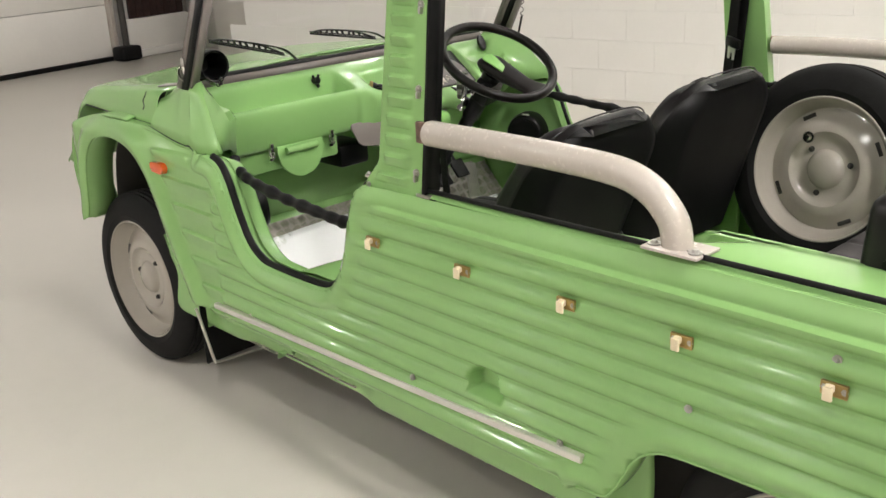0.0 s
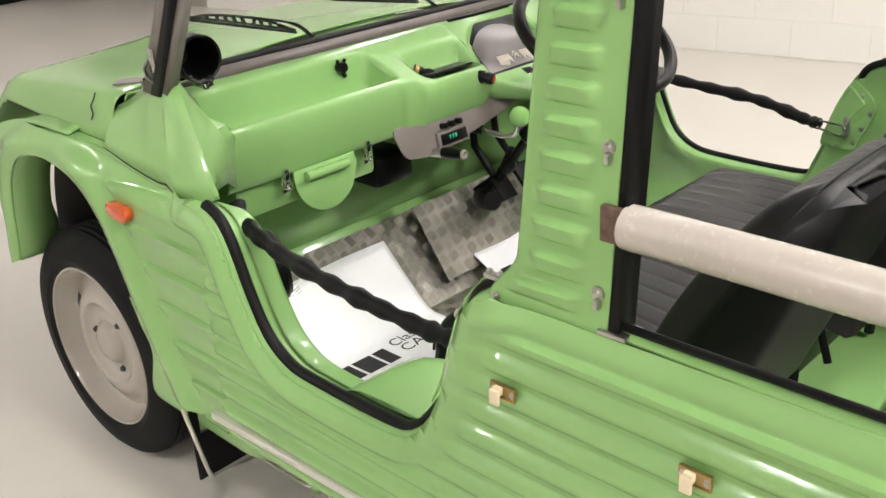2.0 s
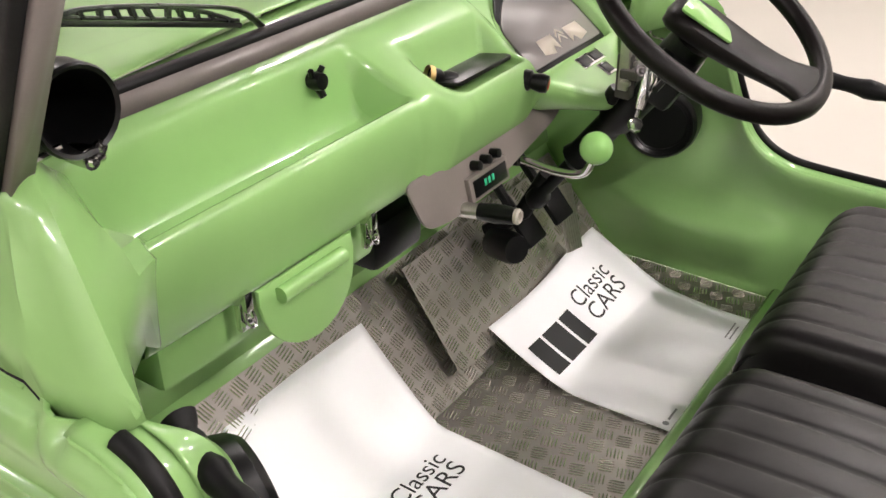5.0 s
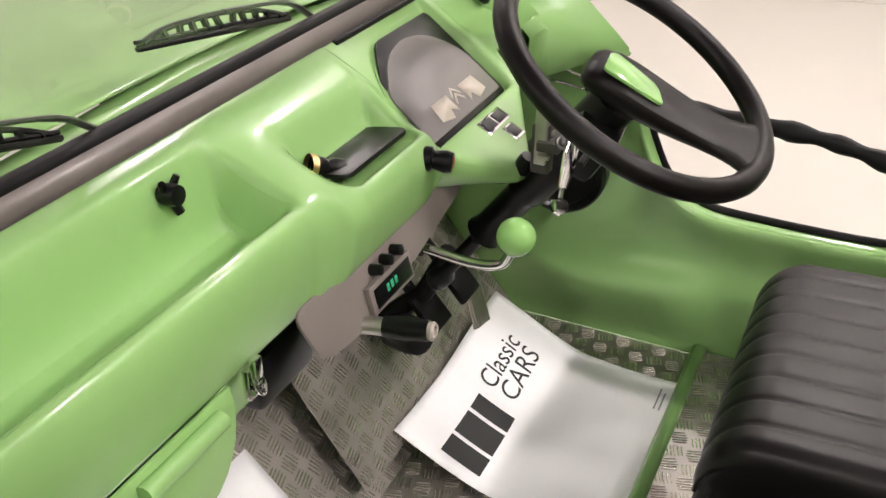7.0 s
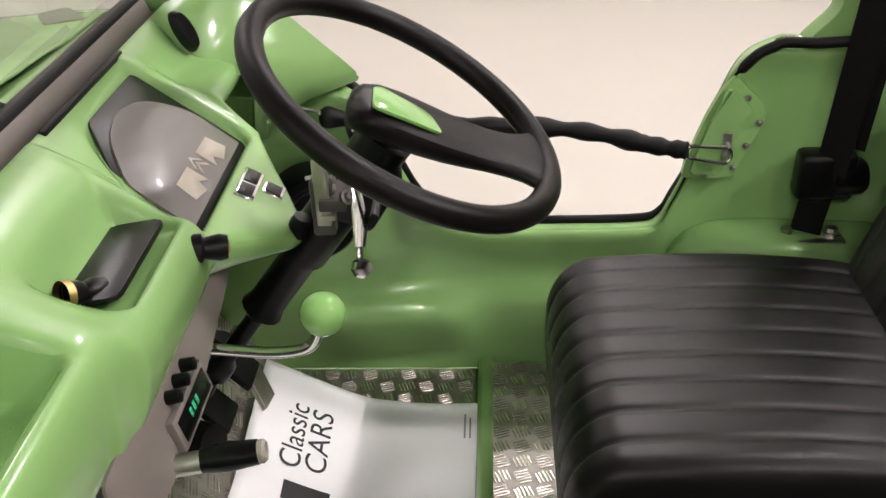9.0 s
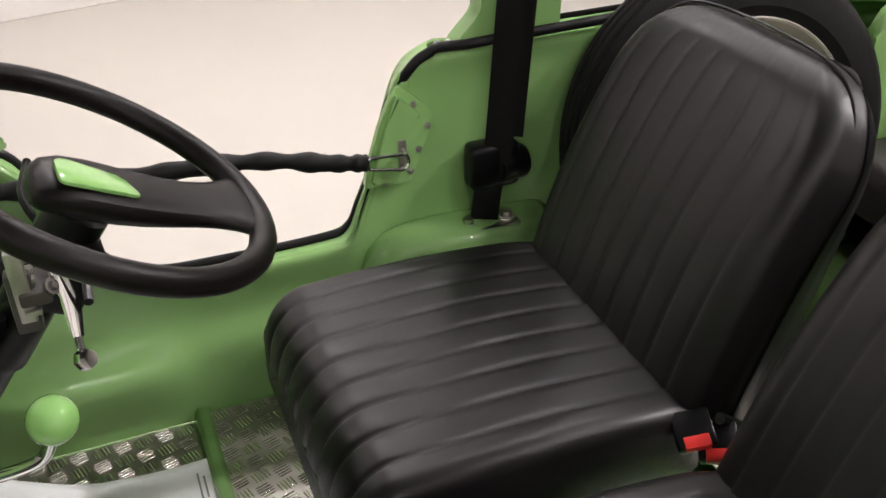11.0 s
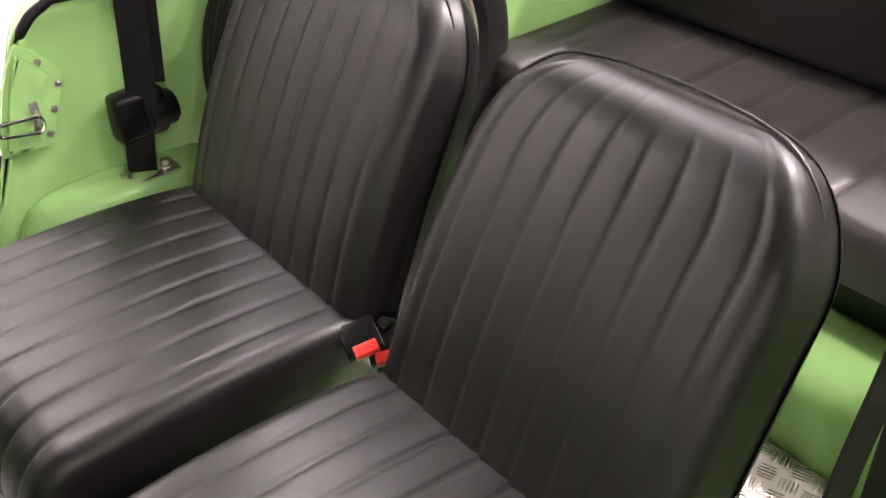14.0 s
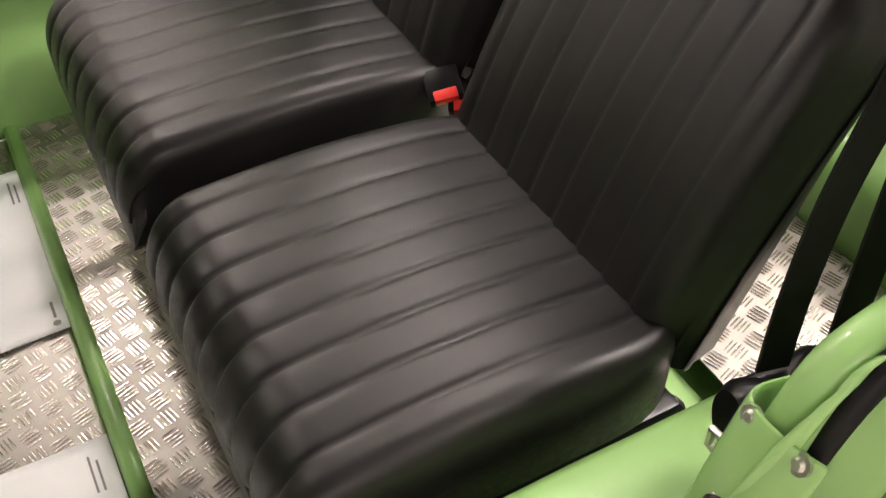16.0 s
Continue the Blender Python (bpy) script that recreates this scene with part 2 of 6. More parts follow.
def rounded(pts, r, n=4):
    """Rounds the corners of a closed outline."""
    out, k = [], len(pts)
    for i in range(k):
        a, b, c = (Vector(pts[(i + j) % k]) for j in (-1, 0, 1))
        ri = r[i] if isinstance(r, (list, tuple)) else r
        q = min(ri, (a - b).length * 0.45, (c - b).length * 0.45)
        if q < 1e-5:
            out.append(tuple(b))
            continue
        p0, p1 = b + (a - b).normalized() * q, b + (c - b).normalized() * q
        for j in range(n + 1):
            t = j / n
            out.append(tuple(p0 * (1 - t) ** 2 + b * 2 * t * (1 - t) + p1 * t * t))
    return out


def dist_line(y, z, pts):
    """Distance from a point to an open polyline in the yz plane."""
    best = 81.0
    for (ay, az), (cy, cz) in zip(pts, pts[1:]):
        dy, dz = cy - ay, cz - az
        t = ((y - ay) * dy + (z - az) * dz) / max(dy * dy + dz * dz, 1e-9)
        t = 0.0 if t < 0 else 1.0 if t > 1 else t
        ey, ez = ay + dy * t - y, az + dz * t - z
        q = ey * ey + ez * ez
        if q < best:
            best = q
    return math.sqrt(best)


def step(a, b, x):
    t = max(0.0, min(1.0, (x - a) / (b - a)))
    return t * t * (3 - 2 * t)


def lerp(a, b, t):
    return a + (b - a) * t


def bolt(bm, p, n, r=0.006, h=0.004):
    """A domed bolt head with a washer."""
    lathe(bm, [(0, h), (r * 0.6, h * 0.9), (r * 0.85, h * 0.5), (r * 0.95, h * 0.35), (r * 1.5, h * 0.3), (r * 1.5, -0.002)], frame_at(p, n, (0.3, 0.5, 0.7)), 10)


# ---------------------------------------------------------------- hall
def room_box(name, lo, hi, mat, label, category, bevel=0.0):
    bm = bmesh.new()
    box(bm, lo, hi, bevel, ROOM)
    return structure(name, bm, mat, label, category)


XR, YF, XL, YB = 3.94, 6.63, -5.2, -6.5
room_box("floor", (XL - 0.2, YB - 0.2, -0.2), (XR + 1.6, YF + 2.4, 0), FLOORM, "pale grey sealed glossy concrete hall floor", "floor")
room_box("wall_right", (XR + 0.012, YB, 0), (XR + 1.4, 5.03, CEILING), WALLM, "white painted concrete block wall", "wall")
room_box("wall_left", (XL - 0.2, YB, 0), (XL, YF, CEILING), WALLM, "plain white painted wall", "wall")
# never in view; its grey only holds down the fill light
room_box("wall_back", (XL - 0.2, YB - 0.2, 0), (XR + 0.2, YB, CEILING), DULL, "unseen plain back wall, kept grey to cut bounced light", "wall")
# out of view; closes the hall and damps the light from above
room_box("ceiling", (XL - 0.2, YB - 0.2, CEILING), (XR + 1.6, YF + 2.4, CEILING + 0.2), CEILM, "unseen hall roof, kept dark to cut bounced light", "ceiling")


def wall_blocks():
    """Painted blocks in running bond on the long wall, with shallow joints."""
    bm = bmesh.new()
    box(bm, (-0.002, -0.2187, -0.1062), (0.0045, 0.2187, 0.1062), 0.001, seg=1)
    me = finish(bm, "block", WALLM, 30, False)
    wall = bpy.data.objects["wall_right"]
    n = 0
    for k in range(int(CEILING / 0.215)):
        y = -4.2 + (0.22 if k % 2 else 0)
        while y + 0.44 < 5.03:
            if n < 400 and k < 13:
                ob = new("block", me)
                ob.parent = wall
                ob.matrix_basis = ROOM @ pose(XR + 0.0132, y + 0.22, 0.1075 + 0.215 * k)
                n += 1
            y += 0.44
    return n


# front wall: a wide white sectional door, its track, and a recess beside it
DX = 3.95 - 0.03
xr = (ROOM.inverted() @ Vector((2.73, 7.20, 0))).x
room_box("wall_front", (XL, YF, 2.7), (xr + 0.05, YF + 0.25, CEILING), WALLM, "plain white wall above the sectional door", "wall")
room_box("wall_recess_back", (xr - 0.004, YF + 0.004, 0), (XR + 1.4, YF + 0.25, CEILING), WALLM, "plain white wall beside the sectional door", "wall")
room_box("wall_recess_side", (4.92, 5.03, 0), (XR + 1.4, YF + 0.002, CEILING), WALLM, "white painted side wall of the recess", "wall")


def sectional_door():
    d = thing("door_1", "closed white sectional garage door with black floor seal", "garage door", "", "structure")
    for k in range(5):
        bm = bmesh.new()
        box(bm, (XL, YF + 0.03, 0.05 + 0.54 * k), (xr - 0.06, YF + 0.08, 0.05 + 0.54 * k + 0.535), 0.006, ROOM)
        part("panel", bm, WHITEM, d)
    bm = bmesh.new()
    box(bm, (XL, YF + 0.02, 0.0), (xr - 0.06, YF + 0.075, 0.045), 0.008, ROOM)
    part("floor_seal", bm, RUBBER, d, "black rubber floor seal")
    bm = bmesh.new()
    box(bm, (xr - 0.055, YF - 0.03, 0.0), (xr - 0.005, YF + 0.1, 2.7), 0.004, ROOM)
    part("track", bm, TUBE, d, "grey metal side track")
    bm = bmesh.new()
    tube(bm, [ROOM @ Vector((xr + 0.05, YF - 0.08, z)) for z in (0.1, 1.5, 3.0)], 0.035, 14)
    part("post", bm, DARKGREY, d, "dark grey steel guide post")
    bm = bmesh.new()
    box(bm, (xr - 0.09, YF - 0.2, 0.0), (xr + 0.16, YF + 0.0, 0.15), 0.03, ROOM, 3)
    part("foot", bm, RUBBER, d, "black rubber block at the post's foot")
    return d


sectional_door()


def recess_cabinet():
    c = thing("wall_cabinet", "white low cupboard with dark brown wooden slats above", "cabinet")
    bm = bmesh.new()
    box(bm, (4.06, YF - 0.05, 0.08), (4.90, YF + 0.0, 0.41), 0.008, ROOM)
    part("body", bm, WHITEM, c)
    bm = bmesh.new()
    box(bm, (4.06, YF - 0.10, 0.0), (4.90, YF - 0.0, 0.078), 0.012, ROOM)
    part("plinth", bm, WHITEM, c)
    for k in range(8):
        bm = bmesh.new()
        x = 4.12 + k * 0.092
        box(bm, (x, YF - 0.035, 0.415), (x + 0.086, YF - 0.001, 2.2), 0.006, ROOM)
        part("slat", bm, BROWN, c)
    return c


recess_cabinet()


def ceiling_lights():
    # copies share one strength, so added neighbours only brighten that direction
    group = "ceiling lights in rows"
    first = None
    for x, y in LAMPS:
        if first is None:
            first = thing("ceiling_light", "white ceiling panel light with a lit diffuser", "ceiling light", group)
            bm = bmesh.new()
            box(bm, (-0.085, -0.165, -0.035), (0.085, 0.165, 0.0), 0.006)
            part("housing", bm, WHITEM, first)
            bm = bmesh.new()
            box(bm, (-0.07, -0.15, -0.06), (0.07, 0.15, -0.0355), 0.008)
            part("diffuser", bm, LIT, first, "glowing warm white diffuser")
            first.matrix_basis = ROOM @ pose(x, y, CEILING - 0.002)
        else:
            copy_thing(first, ROOM @ pose(x, y, CEILING - 0.002))


ceiling_lights()

# ---------------------------------------------------------------- car
car = thing("utility_car", "light green open-topped plastic-bodied utility car on the hall floor", "car")
SX = 0.745
RAIL_Z = 0.85

DOOR = [(-0.560, 0.806), (-0.606, 0.802), (-0.645, 0.785), (-0.672, 0.745), (-0.705, 0.665), (-0.745, 0.59), (-0.80, 0.55), (-0.87, 0.54), (-1.05, 0.54),
        (-1.115, 0.553), (-1.155, 0.59), (-1.19, 0.65), (-1.218, 0.74), (-1.24, 0.80), (-1.262, 0.832), (-1.30, 0.85)]
ARCH = [(-0.452, 0.345), (-0.43, 0.39), (-0.388, 0.465), (-0.342, 0.555), (-0.302, 0.642), (-0.256, 0.718), (-0.195, 0.770), (-0.12, 0.793), (-0.02, 0.797),
        (0.07, 0.773), (0.135, 0.712), (0.17, 0.62), (0.185, 0.54), (0.205, 0.485)]
NOSE = [(0.205, 0.485), (0.25, 0.468), (0.285, 0.478), (0.32, 0.53), (0.342, 0.62), (0.33, 0.71), (0.285, 0.775), (0.21, 0.818), (0.10, 0.842), (0.0, 0.849), (-0.12, 0.850)]
REAR_ARCH = [(-1.90, 0.345), (-1.965, 0.352), (-1.99, 0.378), (-2.012, 0.415), (-2.037, 0.46), (-2.075, 0.490), (-2.14, 0.505), (-2.40, 0.512), (-2.62, 0.514),
             (-2.69, 0.50), (-2.72, 0.47), (-2.74, 0.42), (-2.80, 0.40), (-2.93, 0.40)]


def rib(z, first, pitch, width):
    """Height 0 to 1 of a rounded moulding line that repeats up a panel."""
    t = (z - first) / pitch
    t = abs(t - round(t)) * pitch
    return max(0.0, 1 - (t / width) ** 2) if t < width else 0.0


def louvre(z, first, pitch, fall):
    """Height 0 to 1 of pressings that stand out under a sharp upper edge and fade downwards."""
    t = (first - z) % pitch
    return step(0.0, 0.0045, t) * max(0.0, 1 - t / fall) ** 1.2


def clip(poly, axis, value, keep_less):
    """Clips a flat outline of (y, z) pairs at a straight line across one axis."""
    out = []
    for a, c in zip(poly, poly[1:] + poly[:1]):
        ia, ic = (a[axis] <= value) == keep_less or a[axis] == value, (c[axis] <= value) == keep_less or c[axis] == value
        if ia:
            out.append(a)
        if ia != ic:
            t = (value - a[axis]) / (c[axis] - a[axis])
            out.append(tuple(lerp(p, q, t) if k != axis else value for k, (p, q) in enumerate(zip(a, c))))
    return out


def cells(outline, ys, zs):
    """Cuts an outline into a grid of small faces."""
    faces = []
    for y0, y1 in zip(ys, ys[1:]):
        strip = clip(clip(outline, 0, y0, False), 0, y1, True)
        if len(strip) < 3:
            continue
        for z0, z1 in zip(zs, zs[1:]):
            q = clip(clip(strip, 1, z0, False), 1, z1, True)
            p = []
            for v in q:
                if not p or max(abs(v[0] - p[-1][0]), abs(v[1] - p[-1][1])) > 1e-5:
                    p.append(v)
            if len(p) > 1 and max(abs(p[0][0] - p[-1][0]), abs(p[0][1] - p[-1][1])) < 1e-5:
                p.pop()
            area = abs(sum(a[0] * c[1] - c[0] * a[1] for a, c in zip(p, p[1:] + p[:1]))) if len(p) > 2 else 0
            if area > 1e-8:
                faces.append(p)
    return faces


LOW = 0.331


def fine(pts):
    """The same line with more, smoothly placed points."""
    return [(p.y, p.z) for p in smooth_path([(0, y, z) for y, z in pts], 4)]


def side_panel(s, hole):
    """Ribbed outer side from the nose to the tail, with door notch and both wheel arches."""
    outline = [(-2.95, 0.86)] + [(-2.95, 0.46)] + fine(REAR_ARCH)[::-1] + [(-1.88, LOW), (-1.5, LOW), (-0.9, LOW), (-0.56, LOW), (-0.50, LOW + 0.02)] + fine(ARCH) + fine(NOSE)[1:] + [(-0.26, 0.848), (-0.463, 0.819)] + fine(door_line(s))
    zs = [LOW - 0.002 + (0.003 if hole else 0.006) * k for k in range(198 if hole else 99)]
    ys = [-2.951 + (0.024 if hole else 0.06) * k for k in range(200)]
    ys = [y for y in ys if y < -0.78] + [-0.778 + (0.011 if hole else 0.03) * k for k in range(110)]
    if hole:
        ys = [y for y in ys if abs(y + 1.655) > 0.075] + [-1.728 + 0.0042 * k for k in range(36)]
    ys = sorted(ys)
    bm = bmesh.new()
    known = {}
    for f in cells(outline, ys, zs):
        vs = []
        for y, z in f:
            key = (round(y, 4), round(z, 4))
            if key not in known:
                known[key] = bm.verts.new((0, y, z))
            if known[key] not in vs:
                vs.append(known[key])
        if len(vs) > 2 and bm.faces.get(vs) is None:
            bm.faces.new(vs)
    notch, arch, rear = fine(door_line(s)), fine(ARCH), fine(REAR_ARCH)
    for v in bm.verts:
        y, z = v.co.y, v.co.z
        dn, da, dr = dist_line(y, z, notch), dist_line(y, z, arch), dist_line(y, z, rear)
        dt = abs(0.86 - z)
        # flat border round the openings, ribs between
        mask = step(0.045, 0.06, dn) * step(0.075, 0.09, da) * step(0.05, 0.065, dr) * step(0.045, 0.055, dt)
        if y > -0.62:
            mask = step(0.052, 0.062, dn) * step(0.078, 0.088, da) * step(-0.30, -0.315, y)
            h = 0.0105 * louvre(z, 0.500, 0.0745, 0.044)
        else:
            h = 0.0105 * rib(z, 0.401, 0.045, 0.0165)
        out = h * mask
        # rounded flange at the notch, flared lips over the wheels, rolled top rail
        out += 0.010 * (step(0.05, 0.03, dn) - 1.5 * step(0.024, 0.0, dn))
        out += 0.022 * step(0.085, 0.03, da) - 0.008 * step(0.03, 0.0, da)
        out += 0.016 * step(0.06, 0.028, dr) - 0.010 * step(0.028, 0.0, dr)
        out += (-0.012 * step(0.822, 0.86, z)) if y < -1.3 else 0
        if y > -0.4:
            out += -0.03 * step(0.22, 0.34, y)
        if y > -0.56:
            out += -0.026 * step(0.055, 0.0, lerp(0.819, 0.848, step(-0.463, -0.26, y)) - z)
        out += -0.008 * step(0.36, LOW, z)
        if hole and abs(y + 1.655) < 0.0525 and z < 0.535:
            top = 0.468 + 0.058 * math.sqrt(1 - ((y + 1.655) / 0.0525) ** 2)
            inside = min(top - z, z - 0.447, 0.0525 - abs(y + 1.655))
            out = lerp(out, -0.030, step(-0.003, 0.020, inside))
        v.co.x = s * (SX + out)
    name = "side_panel"
    return part(name, bm, GREEN, car, "light green ribbed plastic body side", 50, 0, 0.006)


def door_line(s):
    """Edge of the door notch; the driver's starts a little further forward."""
    return DOOR if s < 0 else [(y + 0.045 * step(-0.98, -0.74, y) + 0.045 * step(-1.06, -1.19, y), z) for y, z in DOOR]


def jamb(s):
    """Inward return of the door notch with its black seal, and the rolled edges of the arches."""
    path = smooth_path([(0, y, z) for y, z in door_line(s)], 3)
    bm = bmesh.new()
    loft(bm, [[(s * (SX - 0.006 - d), p.y + 0.022 * k * step(-1.04, -1.16, p.y) * step(-1.33, -1.24, p.y), p.z - dz) for d, dz, k in ((0, 0.002, 0), (0.010, -0.003, 0.05), (0.024, -0.002, 0.3), (0.038, 0.0, 0.6), (0.050, 0.004, 0.85))] for p in path])
    part("door_jamb", bm, GREEN, car, "", 60, 0, 0.004)
    bm = bmesh.new()
    seal = []
    for p in path:
        if p.y < (-0.600 if s < 0 else -0.575):
            k = step(-1.10, -1.19, p.y) if s < 0 else step(-1.175, -1.21, p.y)
            if s < 0:
                seal.append((s * (SX - 0.026 - 0.024 * k), p.y + 0.011 * k * step(-1.33, -1.24, p.y), p.z + 0.006 - 0.003 * k))
            else:
                seal.append((SX - 0.026 - 0.036 * k, p.y, p.z + 0.006 + 0.006 * k))
    if s < 0:
        seal += [(-0.686, -1.325, 0.860), (-0.677, -1.36, 0.863), (-0.676, -1.44, 0.866)]
    else:
        seal += [(0.676, -1.30, 0.862), (0.671, -1.36, 0.866), (0.671, -1.46, 0.868), (0.673, -1.60, 0.870), (0.673, -1.75, 0.870)]
    tube(bm, smooth_path(seal, 2), 0.011 if s < 0 else 0.0085, 10)
    part("door_seal", bm, RUBBER, car, "black rubber door opening seal")
    for line, name in ((ARCH, "arch_return"), (REAR_ARCH, "arch_return")):
        bm = bmesh.new()
        p = smooth_path([(0, y, z) for y, z in line], 3)
        loft(bm, [[(s * (SX + 0.012 - d), q.y, q.z - 0.001) for d in ((0, 0.02, 0.045) if -0.5 < q.y < -0.2 else (0, 0.04, 0.09))] for q in p])
        part(name, bm, GREEN, car, "", 60, 0, 0.004)


def jamb_points(lo, hi):
    """Points on the rear edge of the door notch with the direction into the opening."""
    path = [p for p in smooth_path([(0, y, z) for y, z in DOOR], 3) if lo <= p.y <= hi]
    path += [Vector((0, y, z)) for y, z in ((-1.34, 0.856), (-1.38, 0.858), (-1.42, 0.860)) if lo <= y]
    out = []
    for i, p in enumerate(path):
        d = (path[min(i + 1, len(path) - 1)] - path[max(i - 1, 0)]).normalized()
        fwd = 0.020 * step(-1.04, -1.16, p.y) * step(-1.33, -1.24, p.y)
        out.append((p.y + fwd, p.z, d.z, -d.y))
    return out


def post_roll(s):
    """Broad rolled edge of the inner wall beside the seal at the foot of the door post."""
    bm = bmesh.new()
    loft(bm, [[(s * x, y + ny * n, z + nz * n) for x, n in ((0.689, -0.012), (0.686, 0.000), (0.680, 0.007), (0.671, 0.009), (0.661, 0.007), (0.654, 0.000), (0.650, -0.012), (0.649, -0.06))]
              for y, z, ny, nz in jamb_points(-1.43, -1.12)])
    part("post_roll", bm, GREEN, car, "", 60, 1, 0.003)


post_roll(-1)


def fender_front(s):
    bm = bmesh.new()
    p = smooth_path([(0, y, z) for y, z in NOSE], 3)
    rows = []
    for q in p:
        k = 1 if q.y > 0.2 else step(-0.1, 0.2, q.y)
        rows.append([(s * (SX - 0.022 - d), q.y - 0.35 * d * d * k, q.z + 0.02 * math.sin(min(1, d / 0.1) * 1.5) * (1 - k)) for d in (0.0, 0.012, 0.04, 0.08, 0.12)])
    loft(bm, rows)
    part("front_wing", bm, GREEN, car, "light green rounded front wing", 60, 0, 0.005)
    # shelf between the outer panel and the bonnet side
    bm = bmesh.new()
    rows = []
    for k in range(12):
        y = 0.06 - 0.0495 * k
        z = 0.849 - 0.028 * step(-0.24, -0.5, y) - 0.012 * step(-0.06, 0.06, y)
        rows.append([(s * (SX - 0.020), y, z - 0.008), (s * (SX - 0.030), y, z - 0.003), (s * (SX - 0.05), y, z - 0.001), (s * 0.60, y, z)])
    loft(bm, rows)
    part("wing_top", bm, GREEN, car, "", 60, 0, 0.005)
    # dark inner wheel house
    bm = bmesh.new()
    loft(bm, [[(s * (SX - (0.09 if q.y > -0.2 else 0.02) - d), q.y, q.z) for d in ((0, 0.2, 0.33) if q.y > -0.2 else (0, 0.01, 0.015))] for q in smooth_path([(0, y, z) for y, z in ARCH], 2)])
    part("wheel_house", bm, CHASSIS, car, "dark inner wheel house", 60, 0, 0.004)
    bm = bmesh.new()
    box(bm, (min(s * 0.40, s * 0.42), -0.19, 0.25), (max(s * 0.40, s * 0.42), 0.3, 0.86))
    part("wheel_house_wall", bm, CHASSIS, car)


def sill_trim(s):
    bm = bmesh.new()
    box(bm, (min(s * 0.738, s * 0.762), -1.918, -0.0085), (max(s * 0.738, s * 0.762), -0.575, 0.0085), 0.004)
    for v in bm.verts:
        v.co.z += 0.371 + (v.co.y + 0.575) * -0.031
    part("sill_trim", bm, TRIM, car, "satin silver sill trim strip")


def sill_underside(s):
    """Lower lip of the side below the trim, rolled inwards at its edge."""
    bm = bmesh.new()
    rows = []
    for k in range(25):
        y = lerp(-0.535, -1.915, k / 24)
        z = 0.325 + (y + 0.575) * -0.028 + 0.012 * step(-0.60, -0.535, y)
        rows.append([(s * x, y, zz) for x, zz in ((0.7405, LOW + 0.012), (0.7415, LOW + 0.002), (0.7415, lerp(LOW, z, 0.5)), (0.7405, z + 0.008), (0.737, z + 0.001), (0.728, z - 0.001), (0.700, z + 0.002))])
    loft(bm, rows)
    part("sill_lip", bm, GREEN, car, "light green lower lip of the body side", 50, 0, 0.005)


for s in (-1, 1):
    sill_underside(s)


def hook(y, z):
    bm = bmesh.new()
    box(bm, (-0.7595, y - 0.021, z - 0.011), (-0.7545, y + 0.021, z + 0.011), 0.0015)
    for a0, a1, c0, c1 in ((-0.021, 0.021, 0.0085, 0.011), (-0.021, 0.021, -0.011, -0.0085), (-0.021, -0.0185, -0.0085, 0.0085), (0.0185, 0.021, -0.0085, 0.0085)):
        box(bm, (-0.7612, y + a0, z + c0), (-0.7590, y + a1, z + c1), 0.0006)
    h = part("tonneau_hook", bm, BRASS, car, "brass plate with an ivory hook")
    bm = bmesh.new()
    box(bm, (-0.7685, y - 0.002, z - 0.004), (-0.7590, y + 0.012, z + 0.009), 0.003)
    box(bm, (-0.7735, y - 0.003, z - 0.016), (-0.7675, y + 0.013, z + 0.007), 0.0025)
    part("peg", bm, IVORY, h, "ivory plastic peg")
    for d in (-0.016, 0.017):
        bm = bmesh.new()
        bolt(bm, (-0.7595, y + d, z), (-1, 0, 0), 0.0035, 0.003)
        part("rivet", bm, STEEL, h)


side_panel(-1, True)
side_panel(1, False)
for s in (-1, 1):
    jamb(s)
    fender_front(s)
    sill_trim(s)
for y in (-1.329, -1.612, -1.883, -2.13, -2.392, -2.66):
    hook(y, 0.729)
for y, z in ((-0.765, 0.395), (-1.428, 0.424), (-1.86, 0.425), (-2.144, 0.604), (-2.39, 0.775)):
    bm = bmesh.new()
    bolt(bm, (-0.753, y, z), (-1, 0, 0), 0.005, 0.006)
    part("screw", bm, STEEL, car)


def indicator(s):
    bm = bmesh.new()
    prism(bm, rounded([(-0.036, -0.014), (0.026, -0.018), (0.040, 0.0), (0.028, 0.015), (-0.036, 0.013)], 0.006), 0.024, frame_at((s * 0.742, -0.352, 0.747), (s, 0, 0), (0, s * 1.0, 0)), 0.006)
    part("side_indicator", bm, ORANGE, car, "amber side indicator lens")


indicator(-1)
indicator(1)


